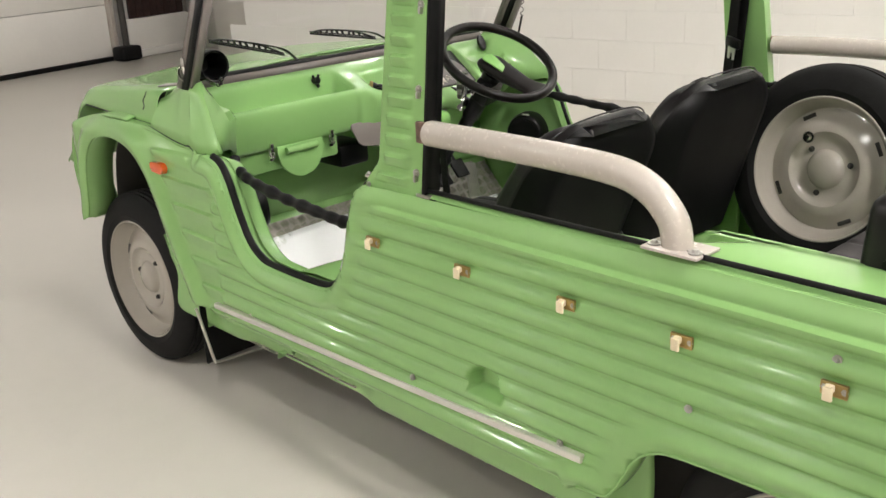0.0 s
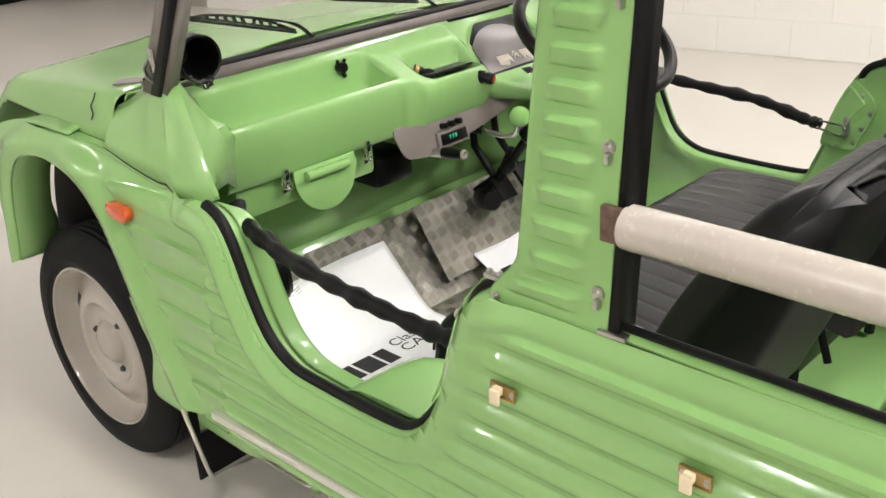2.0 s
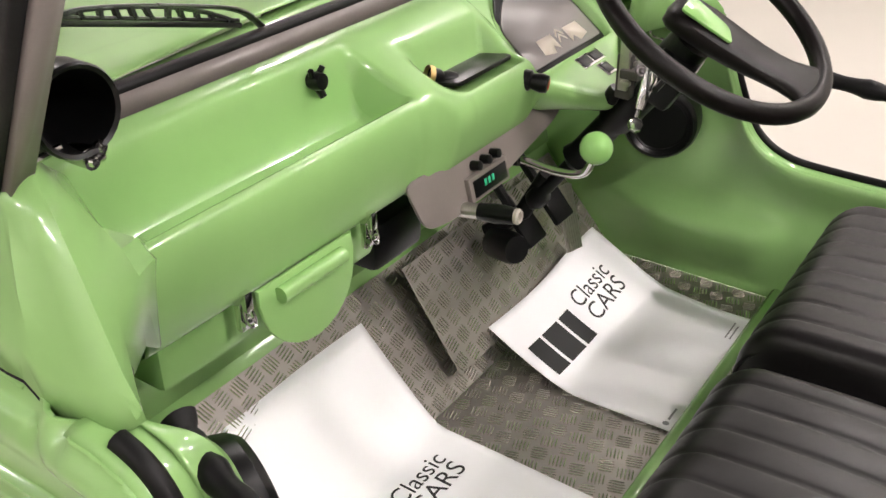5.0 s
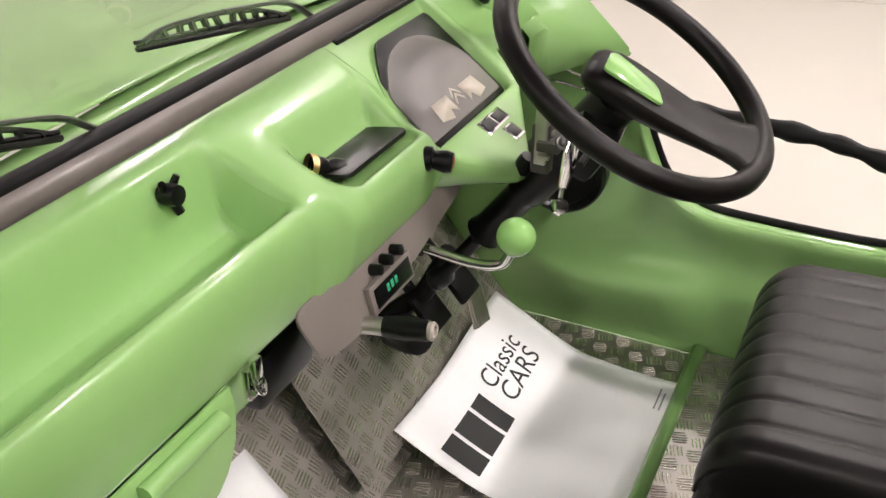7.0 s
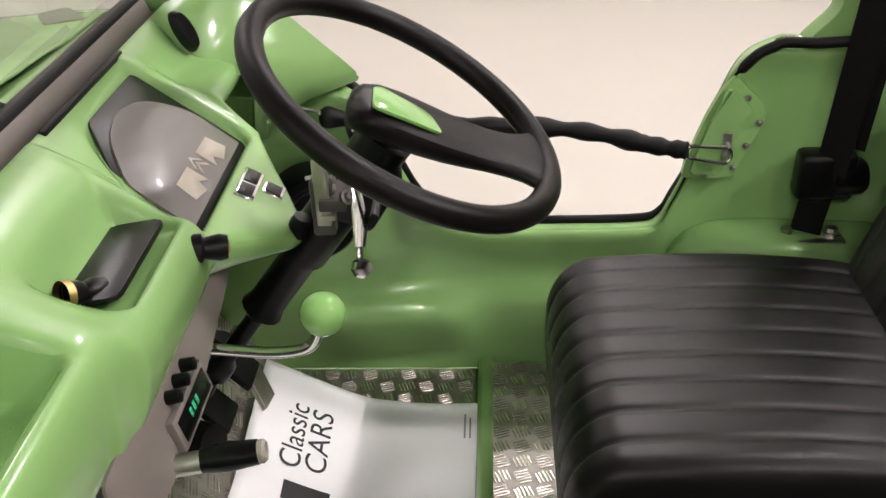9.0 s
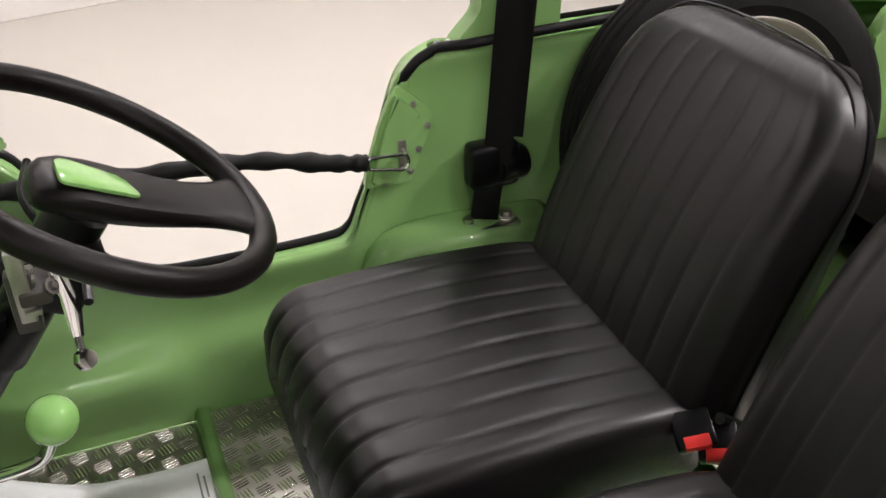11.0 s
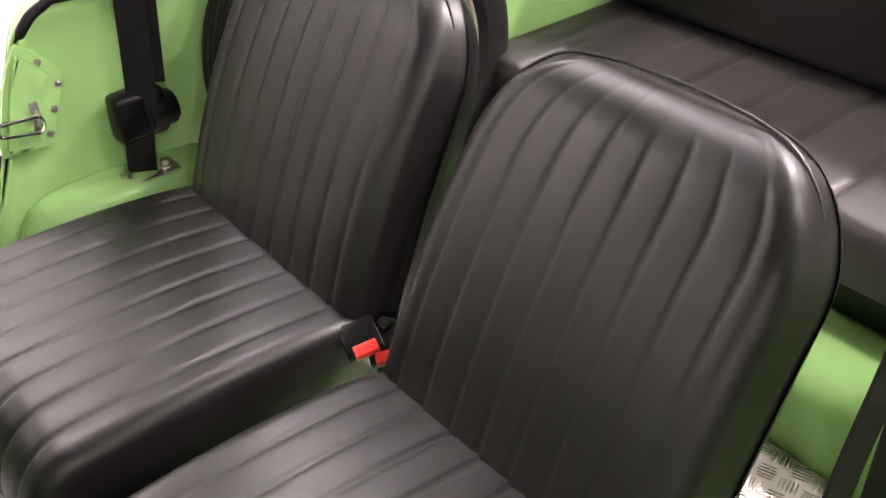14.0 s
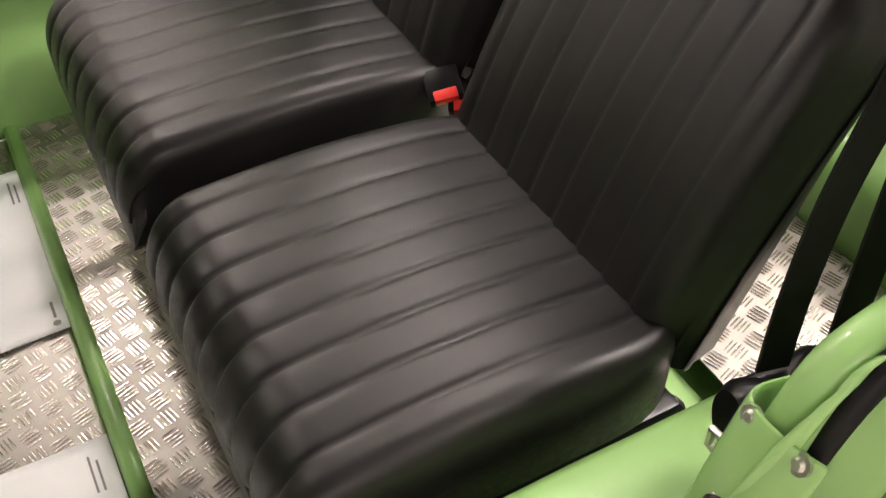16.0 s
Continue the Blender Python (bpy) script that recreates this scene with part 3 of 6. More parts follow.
def bonnet():
    """Raised lid between the wings with soft lengthwise swages."""
    bm = bmesh.new()
    rows = []
    for k in range(15):
        y = -0.264 + k * 0.058
        f = step(0.3, 0.55, y)
        drop = 0.05 * step(-0.30, 0.50, y) + 0.30 * f
        row = []
        for x, z in ((-0.698, 0.846), (-0.694, 0.868), (-0.684, 0.915), (-0.675, 0.937), (-0.655, 0.947), (-0.57, 0.951), (-0.46, 0.953), (-0.44, 0.960), (-0.30, 0.966), (-0.28, 0.974), (0, 0.979)):
            zz = z - drop * (0.6 + 0.4 * step(0.86, 0.95, z)) if z > 0.88 else z - 0.25 * f
            row.append((x * (1 - 0.05 * step(-0.3, 0.5, y)), y, zz))
        row += [(-x, yy, zz) for x, yy, zz in row[-2::-1]]
        rows.append(row)
    loft(bm, rows)
    b = part("bonnet", bm, GREEN, car, "light green swaged bonnet lid", 60, 1, 0.006)
    for s in (-1, 1):
        bm = bmesh.new()
        tube(bm, [(s * 0.6985 * (1 - 0.05 * step(-0.3, 0.5, y)), y, 0.849 - 0.25 * step(0.3, 0.55, y)) for y in (-0.243, -0.1, 0.05, 0.2, 0.28)], 0.0028, 6)
        part("bonnet_joint", bm, RUBBER, b, "thin dark joint along the bonnet")
    for y, z in ((-0.183, 0.905),):
        bm = bmesh.new()
        tube(bm, smooth_path([(-0.676, y, z + 0.034), (-0.686, y - 0.006, z + 0.022), (-0.688, y + 0.005, z + 0.008), (-0.692, y - 0.005, z - 0.006), (-0.695, y, z - 0.018)], 4), 0.0015, 6)
        part("bonnet_clip", bm, PLASTIC, b, "black wire bonnet clip")
    for s in (-1, 1):
        bm = bmesh.new()
        prism(bm, rounded([(-0.04, -0.026), (0.036, -0.028), (0.042, 0.016), (-0.024, 0.028)], 0.008), 0.003, frame_at((s * 0.60, -0.205, 0.9495), (0, 0.04, 1), (0.75, s * 0.65, 0)), 0.001)
        c = part("hinge_plate", bm, GREYPANEL, b, "grey steel bonnet hinge plate")
    return b


bonnet()


def cowl(s):
    """Fluted cover below the windscreen post that turns in to the dashboard, with a rounded tab over the door opening."""
    tops = [(-0.650, -0.240, 0.912), (-0.668, -0.257, 0.922), (-0.660, -0.275, 0.930), (-0.650, -0.300, 0.946), (-0.642, -0.325, 0.966), (-0.640, -0.350, 0.984), (-0.648, -0.385, 0.987), (-0.654, -0.410, 0.987),
            (-0.657, -0.430, 0.986), (-0.656, -0.440, 0.986), (-0.653, -0.446, 0.986), (-0.650, -0.449, 0.986)]
    feet = [(-0.690, -0.240, 0.842), (-0.716, -0.260, 0.849), (-0.719, -0.300, 0.844), (-0.721, -0.340, 0.838), (-0.722, -0.380, 0.832), (-0.722, -0.420, 0.826), (-0.721, -0.463, 0.821), (-0.722, -0.490, 0.824),
            (-0.722, -0.518, 0.806), (-0.720, -0.548, 0.798), (-0.714, -0.586, 0.803), (-0.704, -0.611, 0.812)]
    rows = []
    for k, (top, foot) in enumerate(zip(tops, feet)):
        flute = (0, 0, 0, 0, 0, 0.002, 0.010, -0.004, 0.005, -0.003, 0, 0)[k]
        row = []
        for j in range(7):
            t = j / 6
            p = Vector(top).lerp(Vector(foot), t)
            p.x -= 0.004 * math.sin(math.pi * t) + flute * math.sin(math.pi * min(1, t * 1.1))
            row.append((-s * p.x, p.y, p.z))
        rows.append(row)
    for row in (
        [(-0.646, -0.450, 0.986), (-0.658, -0.490, 0.952), (-0.670, -0.528, 0.914), (-0.681, -0.562, 0.876), (-0.689, -0.588, 0.848), (-0.693, -0.608, 0.826), (-0.692, -0.610, 0.812)],
        [(-0.638, -0.446, 0.986), (-0.640, -0.471, 0.953), (-0.642, -0.496, 0.920), (-0.643, -0.516, 0.893), (-0.645, -0.529, 0.868), (-0.648, -0.536, 0.843), (-0.652, -0.541, 0.800)],
        [(-0.626, -0.418, 0.986), (-0.616, -0.432, 0.962), (-0.606, -0.446, 0.935), (-0.598, -0.462, 0.912), (-0.594, -0.482, 0.893), (-0.594, -0.500, 0.870), (-0.600, -0.498, 0.790)],
        [(-0.602, -0.360, 0.966), (-0.582, -0.392, 0.938), (-0.575, -0.415, 0.898), (-0.575, -0.450, 0.878), (-0.575, -0.482, 0.896), (-0.575, -0.501, 0.879), (-0.577, -0.488, 0.770)],
        [(-0.590, -0.342, 0.950), (-0.566, -0.372, 0.930), (-0.560, -0.402, 0.880), (-0.556, -0.446, 0.856), (-0.556, -0.470, 0.880), (-0.556, -0.484, 0.866), (-0.558, -0.472, 0.770)]):
        rows.append([(-s * x, y, z) for x, y, z in row])
    bm = bmesh.new()
    loft(bm, rows)
    part("cowl_side", bm, GREEN, car, "light green fluted cowl below the windscreen post", 34, 0, 0.004)
    # added black tube draws the shaded gap along the cowl's foot
    bm = bmesh.new()
    tube(bm, [(-s * x, y, z - 0.002) for x, y, z in feet[1:9]], 0.0028, 6)
    part("cowl_gap_shade", bm, RUBBER, car, "thin black tube drawn as the shadow gap under the cowl")


for s in (-1, 1):
    cowl(s)
bm = bmesh.new()
loft(bm, [[(x * 0.66, -0.252, 0.940 - 0.03 * max(0, abs(x) - 0.96) / 0.04 + 0.034 * (1 - abs(x))), (x * 0.655, -0.275, 0.946 + 0.022 * (1 - abs(x))), (x * 0.64, -0.298, 0.949)] for x in (-1, -0.96, -0.7, -0.4, 0, 0.4, 0.7, 0.96, 1)])
part("scuttle", bm, GREEN, car, "light green scuttle panel behind the bonnet", 60, 0, 0.004)


def windscreen():
    w = part("windscreen_frame", screen_rail(), FRAME, car, "grey windscreen frame with black rubber glazing seal")
    lean = 0.565
    for s in (-1, 1):
        for name, mat, y0, y1, x in (("post_front", FRAME, 0.035, 0.068, 0.652), ("post_seal", RUBBER, 0.002, 0.034, 0.656), ("post_rear", FRAME, -0.014, 0.001, 0.652)):
            bm = bmesh.new()
            rows = []
            for k in range(2):
                z = 0.965 + 0.335 * k
                y = -0.446 - lean * (z - 1.0)
                rows.append([(s * (x + dx), y + dy, z) for dx, dy in ((-0.008, y0), (0.014, y0), (0.014, y1), (-0.008, y1))])
            loft(bm, rows, True, True)
            part(name, bm, mat, w)
        bm = bmesh.new()
        for q in (0, 1):
            tube(bm, smooth_path([(s * 0.668, -0.40, 1.03), (s * 0.675, -0.395, 1.015), (s * 0.67, -0.40, 0.995), (s * 0.66, -0.43, 0.985)], 4), 0.004, 6)
        box(bm, (min(s * 0.664, s * 0.67), -0.425, 1.01), (max(s * 0.664, s * 0.67), -0.405, 1.055), 0.002)
        part("post_clip", bm, CHROME, w, "chrome post clip")
    bm = bmesh.new()
    loft(bm, [[(-0.64, -0.33 - 1.0 * lean * (z - 1.0), z), (0.64, -0.33 - lean * (z - 1.0), z)] for z in (0.974, 1.29)])
    g = part("glass_pane", bm, GLASS, w, "clear windscreen glass")
    g.visible_shadow = False
    bm = bmesh.new()
    tube(bm, [(-0.665, -0.60, 1.30), (0.665, -0.60, 1.30)], 0.014, 10)
    part("top_rail", bm, FRAME, w)
    return w


def screen_rail():
    bm = bmesh.new()
    loft(bm, [[(x, -0.297, 0.940), (x, -0.291, 0.962), (x, -0.302, 0.972), (x, -0.322, 0.965), (x, -0.333, 0.941)] for x in (-0.630, 0.630)], True, True)
    return bm


windscreen()
bm = bmesh.new()
tube(bm, [(-0.63, -0.308, 0.967), (0.63, -0.308, 0.967)], 0.0105, 10)
part("screen_seal", bm, RUBBER, car, "black rubber windscreen base seal")
bm = bmesh.new()
box(bm, (0.205, -0.3435, 0.941), (0.46, -0.3345, 0.9485), 0.002)
part("demister_slot", bm, RUBBER, car, "black demister slot behind the windscreen")


def wiper(root, near, tip):
    """Arm from its spindle, and a blade held by a slotted bridge from near to tip."""
    root, near, tip = Vector(root), Vector(near), Vector(tip)
    d = (tip - near).normalized()
    mid = near.lerp(tip, 0.45)
    up = Vector((0, 0.3, 1)).normalized()
    bm = bmesh.new()
    tube(bm, smooth_path([root, near + up * 0.014, mid + up * 0.016], 5), [0.006] * 6 + [0.0045] * 5, 8, flat=0.6)
    w = part("wiper", bm, PLASTIC, car, "black windscreen wiper")
    bm = bmesh.new()
    top = smooth_path([near + d * 0.01, near.lerp(tip, 0.2) + up * 0.010, mid + up * 0.015, near.lerp(tip, 0.8) + up * 0.010, tip - d * 0.01], 5)
    tube(bm, top, 0.0032, 6)
    tube(bm, [near + up * 0.001, tip + up * 0.001], 0.0025, 6)
    for k in range(1, 12):
        a = near.lerp(tip, k / 12)
        q = min(top, key=lambda v: (v - a).length)
        tube(bm, [a, q], 0.0042, 5)
    part("bridge", bm, PLASTIC, w, "slotted black bridge")
    bm = bmesh.new()
    tube(bm, [near - up * 0.005, tip - up * 0.005], 0.0035, 6)
    part("blade", bm, RUBBER, w)


wiper((-0.19, -0.296, 0.972), (-0.275, -0.342, 1.010), (-0.545, -0.362, 1.086))
wiper((0.22, -0.296, 0.972), (0.100, -0.342, 1.014), (-0.180, -0.360, 1.066))


# ---------------------------------------------------------------- dashboard
def dashboard():
    """Moulded shelf on the passenger's side, tray and instrument cowl on the driver's."""
    shelf = [(-0.334, 0.946), (-0.340, 0.945), (-0.350, 0.943), (-0.361, 0.939), (-0.369, 0.926), (-0.375, 0.875), (-0.386, 0.834), (-0.438, 0.830), (-0.452, 0.840), (-0.464, 0.874), (-0.480, 0.888),
             (-0.494, 0.880), (-0.497, 0.83), (-0.484, 0.766), (-0.474, 0.750), (-0.44, 0.754)]
    neck = [(-0.334, 0.946), (-0.340, 0.945), (-0.350, 0.942), (-0.362, 0.936), (-0.374, 0.929), (-0.390, 0.921), (-0.412, 0.911), (-0.445, 0.898), (-0.460, 0.892), (-0.472, 0.888), (-0.484, 0.883),
            (-0.496, 0.873), (-0.500, 0.832), (-0.492, 0.762), (-0.484, 0.744), (-0.44, 0.748)]
    mid = [(-0.334, 0.946), (-0.340, 0.945), (-0.350, 0.942), (-0.362, 0.936), (-0.376, 0.928), (-0.390, 0.920), (-0.405, 0.911), (-0.440, 0.896), (-0.460, 0.887), (-0.474, 0.880), (-0.490, 0.872),
           (-0.504, 0.860), (-0.513, 0.836), (-0.503, 0.786), (-0.492, 0.752), (-0.45, 0.755)]
    bank = [(-0.334, 0.946), (-0.340, 0.945), (-0.350, 0.942), (-0.366, 0.934), (-0.384, 0.924), (-0.396, 0.914), (-0.406, 0.898), (-0.440, 0.876), (-0.462, 0.868), (-0.476, 0.867), (-0.492, 0.866),
            (-0.504, 0.858), (-0.513, 0.836), (-0.503, 0.786), (-0.492, 0.752), (-0.45, 0.755)]
    well = [(-0.334, 0.946), (-0.340, 0.945), (-0.350, 0.942), (-0.368, 0.933), (-0.390, 0.920), (-0.400, 0.910), (-0.411, 0.843), (-0.480, 0.853), (-0.487, 0.855), (-0.490, 0.861), (-0.496, 0.866),
            (-0.506, 0.857), (-0.514, 0.836), (-0.503, 0.786), (-0.492, 0.752), (-0.45, 0.755)]

    def tongue(x):
        # the switch face narrows to a blunt point below the instruments
        y = -0.508 + (-0.090 * step(0.150, 0.285, x) if x < 0.285 else -0.090 * (1 - (x - 0.285) / 0.165))
        z = 0.832 + (y + 0.502) * 0.5
        return [(-0.507, 0.8305), (lerp(-0.507, y, 0.5), lerp(0.8305, z, 0.5) + 0.002), (y, z), (y - 0.001, z - 0.026), (y + 0.05, min(0.765, z - 0.022))]

    def driver(x):
        return [(-0.334, 0.946), (-0.340, 0.945), (-0.350, 0.941), (-0.362, 0.934), (-0.375, 0.926), (-0.388, 0.917), (-0.400, 0.909), (-0.430, 0.888), (-0.455, 0.870), (-0.470, 0.860), (-0.488, 0.848)] + tongue(x)

    def hood(x, y, z):
        # the recess for the instruments begins at y, z and runs down to its foot
        top = [(lerp(-0.334, y + 0.004, t), lerp(0.946, z + 0.004, t)) for t in (0, 0.3, 0.6, 0.85, 1.0)]
        return top + [(y - 0.001, z - 0.008), (y - 0.006, z - 0.016 if z > 0.91 else z - 0.012), (-0.493, 0.818), (-0.496, 0.817), (-0.498, 0.828), (-0.502, 0.832)] + tongue(x)

    right = [(-0.334, 0.946), (-0.342, 0.944), (-0.354, 0.938), (-0.368, 0.928), (-0.382, 0.915), (-0.394, 0.904), (-0.404, 0.897), (-0.428, 0.891), (-0.445, 0.886), (-0.453, 0.882), (-0.460, 0.876),
             (-0.462, 0.868), (-0.455, 0.859), (-0.43, 0.857), (-0.40, 0.864), (-0.36, 0.885)]
    keys = [(-0.598, shelf), (-0.40, shelf), (-0.25, shelf), (-0.165, shelf), (-0.128, shelf), (-0.119, shelf), (-0.105, neck), (-0.095, neck), (-0.070, neck), (-0.052, mid), (-0.044, mid), (-0.018, bank),
            (-0.006, well), (-0.002, well), (0.075, well), (0.146, well), (0.151, well), (0.163, bank), (0.172, driver(0.172)), (0.180, driver(0.180)), (0.185, hood(0.185, -0.424, 0.892)), (0.189, hood(0.189, -0.420, 0.894)),
            (0.212, hood(0.212, -0.396, 0.906)), (0.240, hood(0.240, -0.374, 0.916)), (0.265, hood(0.265, -0.362, 0.921)), (0.292, hood(0.292, -0.357, 0.924)), (0.38, hood(0.38, -0.352, 0.926)),
            (0.430, hood(0.430, -0.352, 0.926)), (0.437, hood(0.437, -0.352, 0.926)), (0.443, driver(0.443)), (0.451, driver(0.45)), (0.458, driver(0.45)), (0.465, right), (0.474, right), (0.54, right), (0.62, right), (0.69, right)]
    bm = bmesh.new()
    loft(bm, [[(x, y, z) for y, z in p] for x, p in keys])
    return part("dashboard", bm, GREEN, car, "light green moulded dashboard with open shelf", 60, 2, 0.003)


dash = dashboard()


LENS_D = (Vector((0, -0.493, 0.818)) - Vector((0, -0.355, 0.922))).normalized()
FACE_D = (Vector((0, -0.598, 0.784)) - Vector((0, -0.502, 0.832))).normalized()


def face_pose(x, y, z, d):
    """A pose on a sloping face: x across the car, y up the slope, z out of it."""
    return frame_at((x, y, z), Vector((1, 0, 0)).cross(-d), (1, 0, 0))


def instruments():
    c = face_pose(0.314, -0.424, 0.872, LENS_D)
    bm = bmesh.new()
    prism(bm, rounded([(-0.122, -0.085), (0.118, -0.085), (0.120, 0.085), (-0.035, 0.085), (-0.122, 0.012)], 0.008), 0.004, c @ pose(0, 0, 0.001), 0.0015)
    g = part("instrument_panel", bm, PLASTIC, dash, "grey instrument panel in a black surround")
    bm = bmesh.new()
    prism(bm, rounded([(-0.119, -0.075), (0.106, -0.075), (0.110, 0.000), (0.074, 0.054), (0.010, 0.068), (-0.050, 0.056), (-0.112, 0.010)], [0.004, 0.004, 0.02, 0.03, 0.02, 0.03, 0.014]), 0.005, c @ pose(0, 0, 0.004), 0.0015)
    part("lens", bm, SCREEN, g, "grey clear instrument lens")
    for sx in (-1, 1):
        bm = bmesh.new()
        prism(bm, [(sx * 0.020, -0.012), (sx * 0.066, -0.012), (sx * 0.072, -0.040), (sx * 0.042, -0.046), (sx * 0.034, -0.032), (sx * 0.020, -0.042)][::sx], 0.0006, c @ pose(0.004, -0.022, 0.0092))
        part("pale_mark", bm, PALE, g, "pale printed shape")
    for k in (0, 1):
        bm = bmesh.new()
        prism(bm, [(-0.012, -0.034 + 0.010 * k), (0, -0.022 + 0.010 * k), (0.012, -0.034 + 0.010 * k), (0.012, -0.029 + 0.010 * k), (0, -0.017 + 0.010 * k), (-0.012, -0.029 + 0.010 * k)], 0.0006, c @ pose(0.004, -0.022, 0.0092))
        part("chevron", bm, PALE, g, "pale chevron shape")


instruments()


def tray():
    bm = bmesh.new()
    prism(bm, rounded([(0.000, -0.488), (0.150, -0.488), (0.150, -0.434), (0.136, -0.414), (0.030, -0.414), (0.000, -0.436)], 0.010), 0.006, pose(0, 0.006, 0.788, -9.2, 0, 0), 0.002)
    part("tray_mat", bm, PLASTIC, dash, "black mat in the dashboard tray")
    bm = bmesh.new()
    m = frame_at((0.000, -0.428, 0.874), (0.78, -0.55, -0.3))
    lathe(bm, [(0, 0.040), (0.0115, 0.039), (0.012, 0.026), (0.009, 0.018), (0.012, 0.012), (0.013, 0)], m, 16)
    k = part("lighter_knob", bm, PLASTIC, dash, "black pull knob in a brass ring")
    bm = bmesh.new()
    lathe(bm, [(0.0125, 0.003), (0.0145, 0.002), (0.0145, -0.006)], m, 16)
    part("ring", bm, BRASS, k)


tray()


def dash_details():
    bm = bmesh.new()
    lathe(bm, [(0, 0.04), (0.013, 0.039), (0.015, 0.03), (0.012, 0.015), (0.016, 0.012), (0.016, 0)], frame_at((0.135, -0.502, 0.842), (0.25, -0.9, -0.1)), 16)
    k = part("hazard_knob", bm, PLASTIC, dash, "black round knob with a red face")
    bm = bmesh.new()
    lathe(bm, [(0, 0.001), (0.009, 0)], frame_at(Vector((0.135, -0.502, 0.842)) + Vector((0.25, -0.9, -0.1)).normalized() * 0.0405, (0.25, -0.9, -0.1)), 14)
    part("red_face", bm, RED, k)
    # rows of small moulded pips on the shelf's floor
    bm = bmesh.new()
    for i in range(44):
        for k in range(5):
            lathe(bm, [(0, 0.0016), (0.0016, 0.0011), (0.0025, 0)], pose(-0.560 + 0.0098 * i, -0.394 - 0.0098 * k, 0.8335 - 0.0004 * k), 6)
    tagged(part("shelf_pips", bm, GREEN, dash, "small moulded pips on the shelf floor"), "small moulded pips on the shelf floor", kind="stuff")
    # tap-like knob on the back of the shelf
    bm = bmesh.new()
    lathe(bm, [(0, 0.026), (0.011, 0.024), (0.0125, 0.013), (0.010, 0.0)], frame_at((-0.189, -0.368, 0.914), (0, -1, 0.1)), 14)
    for a in (-0.5, 0.5):
        lathe(bm, [(0, 0.012), (0.004, 0.011), (0.0045, 0)], frame_at((-0.189 + a * 0.014, -0.380, 0.923), (a, -0.3, 1)), 8)
    lathe(bm, [(0, 0.016), (0.005, 0.015), (0.006, 0)], frame_at((-0.186, -0.380, 0.906), (0.2, -0.5, -1)), 8)
    part("shelf_knob", bm, PLASTIC, dash, "black hand screw")
    # rocker switches: flat chrome frames with dark rockers
    c = face_pose(0.330, -0.534, 0.8175, FACE_D)
    for x, y, w, h in ((-0.012, 0.013, 0.036, 0.0125), (-0.003, -0.017, 0.015, 0.0135)):
        bm = bmesh.new()
        box(bm, (x - w, y - h, -0.004), (x + w, y + h, 0.003), 0.0012, c)
        sw = part("switch_bezel", bm, CHROME, dash, "chrome-edged switch bezel")
        for dx in ((-0.0175, 0.0175) if w > 0.02 else (0,)):
            bm = bmesh.new()
            hw = 0.0145 if w > 0.02 else 0.0105
            box(bm, (x + dx - hw, y - h + 0.0035, 0.002), (x + dx + hw, y + h - 0.0035, 0.0045), 0.001, c @ pose(0, 0, 0, 0, 0, 0))
            part("switch_rocker", bm, PLASTIC, sw)
    # knob on the right-hand cheek
    bm = bmesh.new()
    lathe(bm, [(0, 0.016), (0.02, 0.014), (0.024, 0.006), (0.024, 0)], frame_at((0.560, -0.392, 0.938), (-0.35, -0.9, 0.4)) @ Matrix.Diagonal((0.6, 1.3, 1, 1)), 20)
    part("vent_knob", bm, PLASTIC, dash, "black oval vent knob")
    # latches below the shelf
    for x in (-0.456, -0.229):
        bm = bmesh.new()
        box(bm, (x - 0.008, -0.490, 0.722), (x + 0.008, -0.480, 0.760), 0.002)
        box(bm, (x - 0.006, -0.499, 0.750), (x + 0.006, -0.489, 0.776), 0.002)
        tube(bm, smooth_path([(x - 0.006, -0.494, 0.752), (x - 0.006, -0.499, 0.738), (x, -0.501, 0.731), (x + 0.006, -0.499, 0.738), (x + 0.006, -0.494, 0.752)], 3), 0.0018, 6)
        tube(bm, [(x - 0.009, -0.494, 0.736), (x + 0.009, -0.494, 0.736)], 0.004, 8)
        part("latch", bm, CHROME, dash, "chrome over-centre latch")
    # flap with a round lower edge and a rolled grip
    bm = bmesh.new()
    prism(bm, [(-0.085, 0.0)] + [(-0.085 * math.cos(a), -0.02 - 0.085 * math.sin(a)) for a in [math.pi * k / 14 for k in range(15)]] + [(0.085, 0.0)], 0.006, frame_at((-0.348, -0.482, 0.760), (0, -1, 0.1), (1, 0, 0)), 0.002)
    f = part("flap", bm, GREEN, dash, "round-bottomed green flap")
    bm = bmesh.new()
    tube(bm, [(-0.406, -0.497, 0.745), (-0.292, -0.497, 0.745)], 0.0105, 12)
    part("grip", bm, GREEN, f, "rolled green grip")
    # lower shelf tray behind, and the green bulkhead
    bm = bmesh.new()
    box(bm, (-0.56, -0.46, 0.68), (-0.18, -0.30, 0.76), 0.012)
    part("lower_box", bm, GREEN, dash, "green box under the shelf")
    bm = bmesh.new()
    loft(bm, [[(x * 0.88, -0.225, 0.94), (x * 0.96, -0.215, 0.75), (x, -0.225, 0.62), (x, -0.235, 0.54), (x, -0.25, 0.47)] for x in (-0.71, -0.3, 0.05, 0.35, 0.71)])
    part("bulkhead", bm, GREEN, car, "light green bulkhead", 60, 0, 0.006)


dash_details()


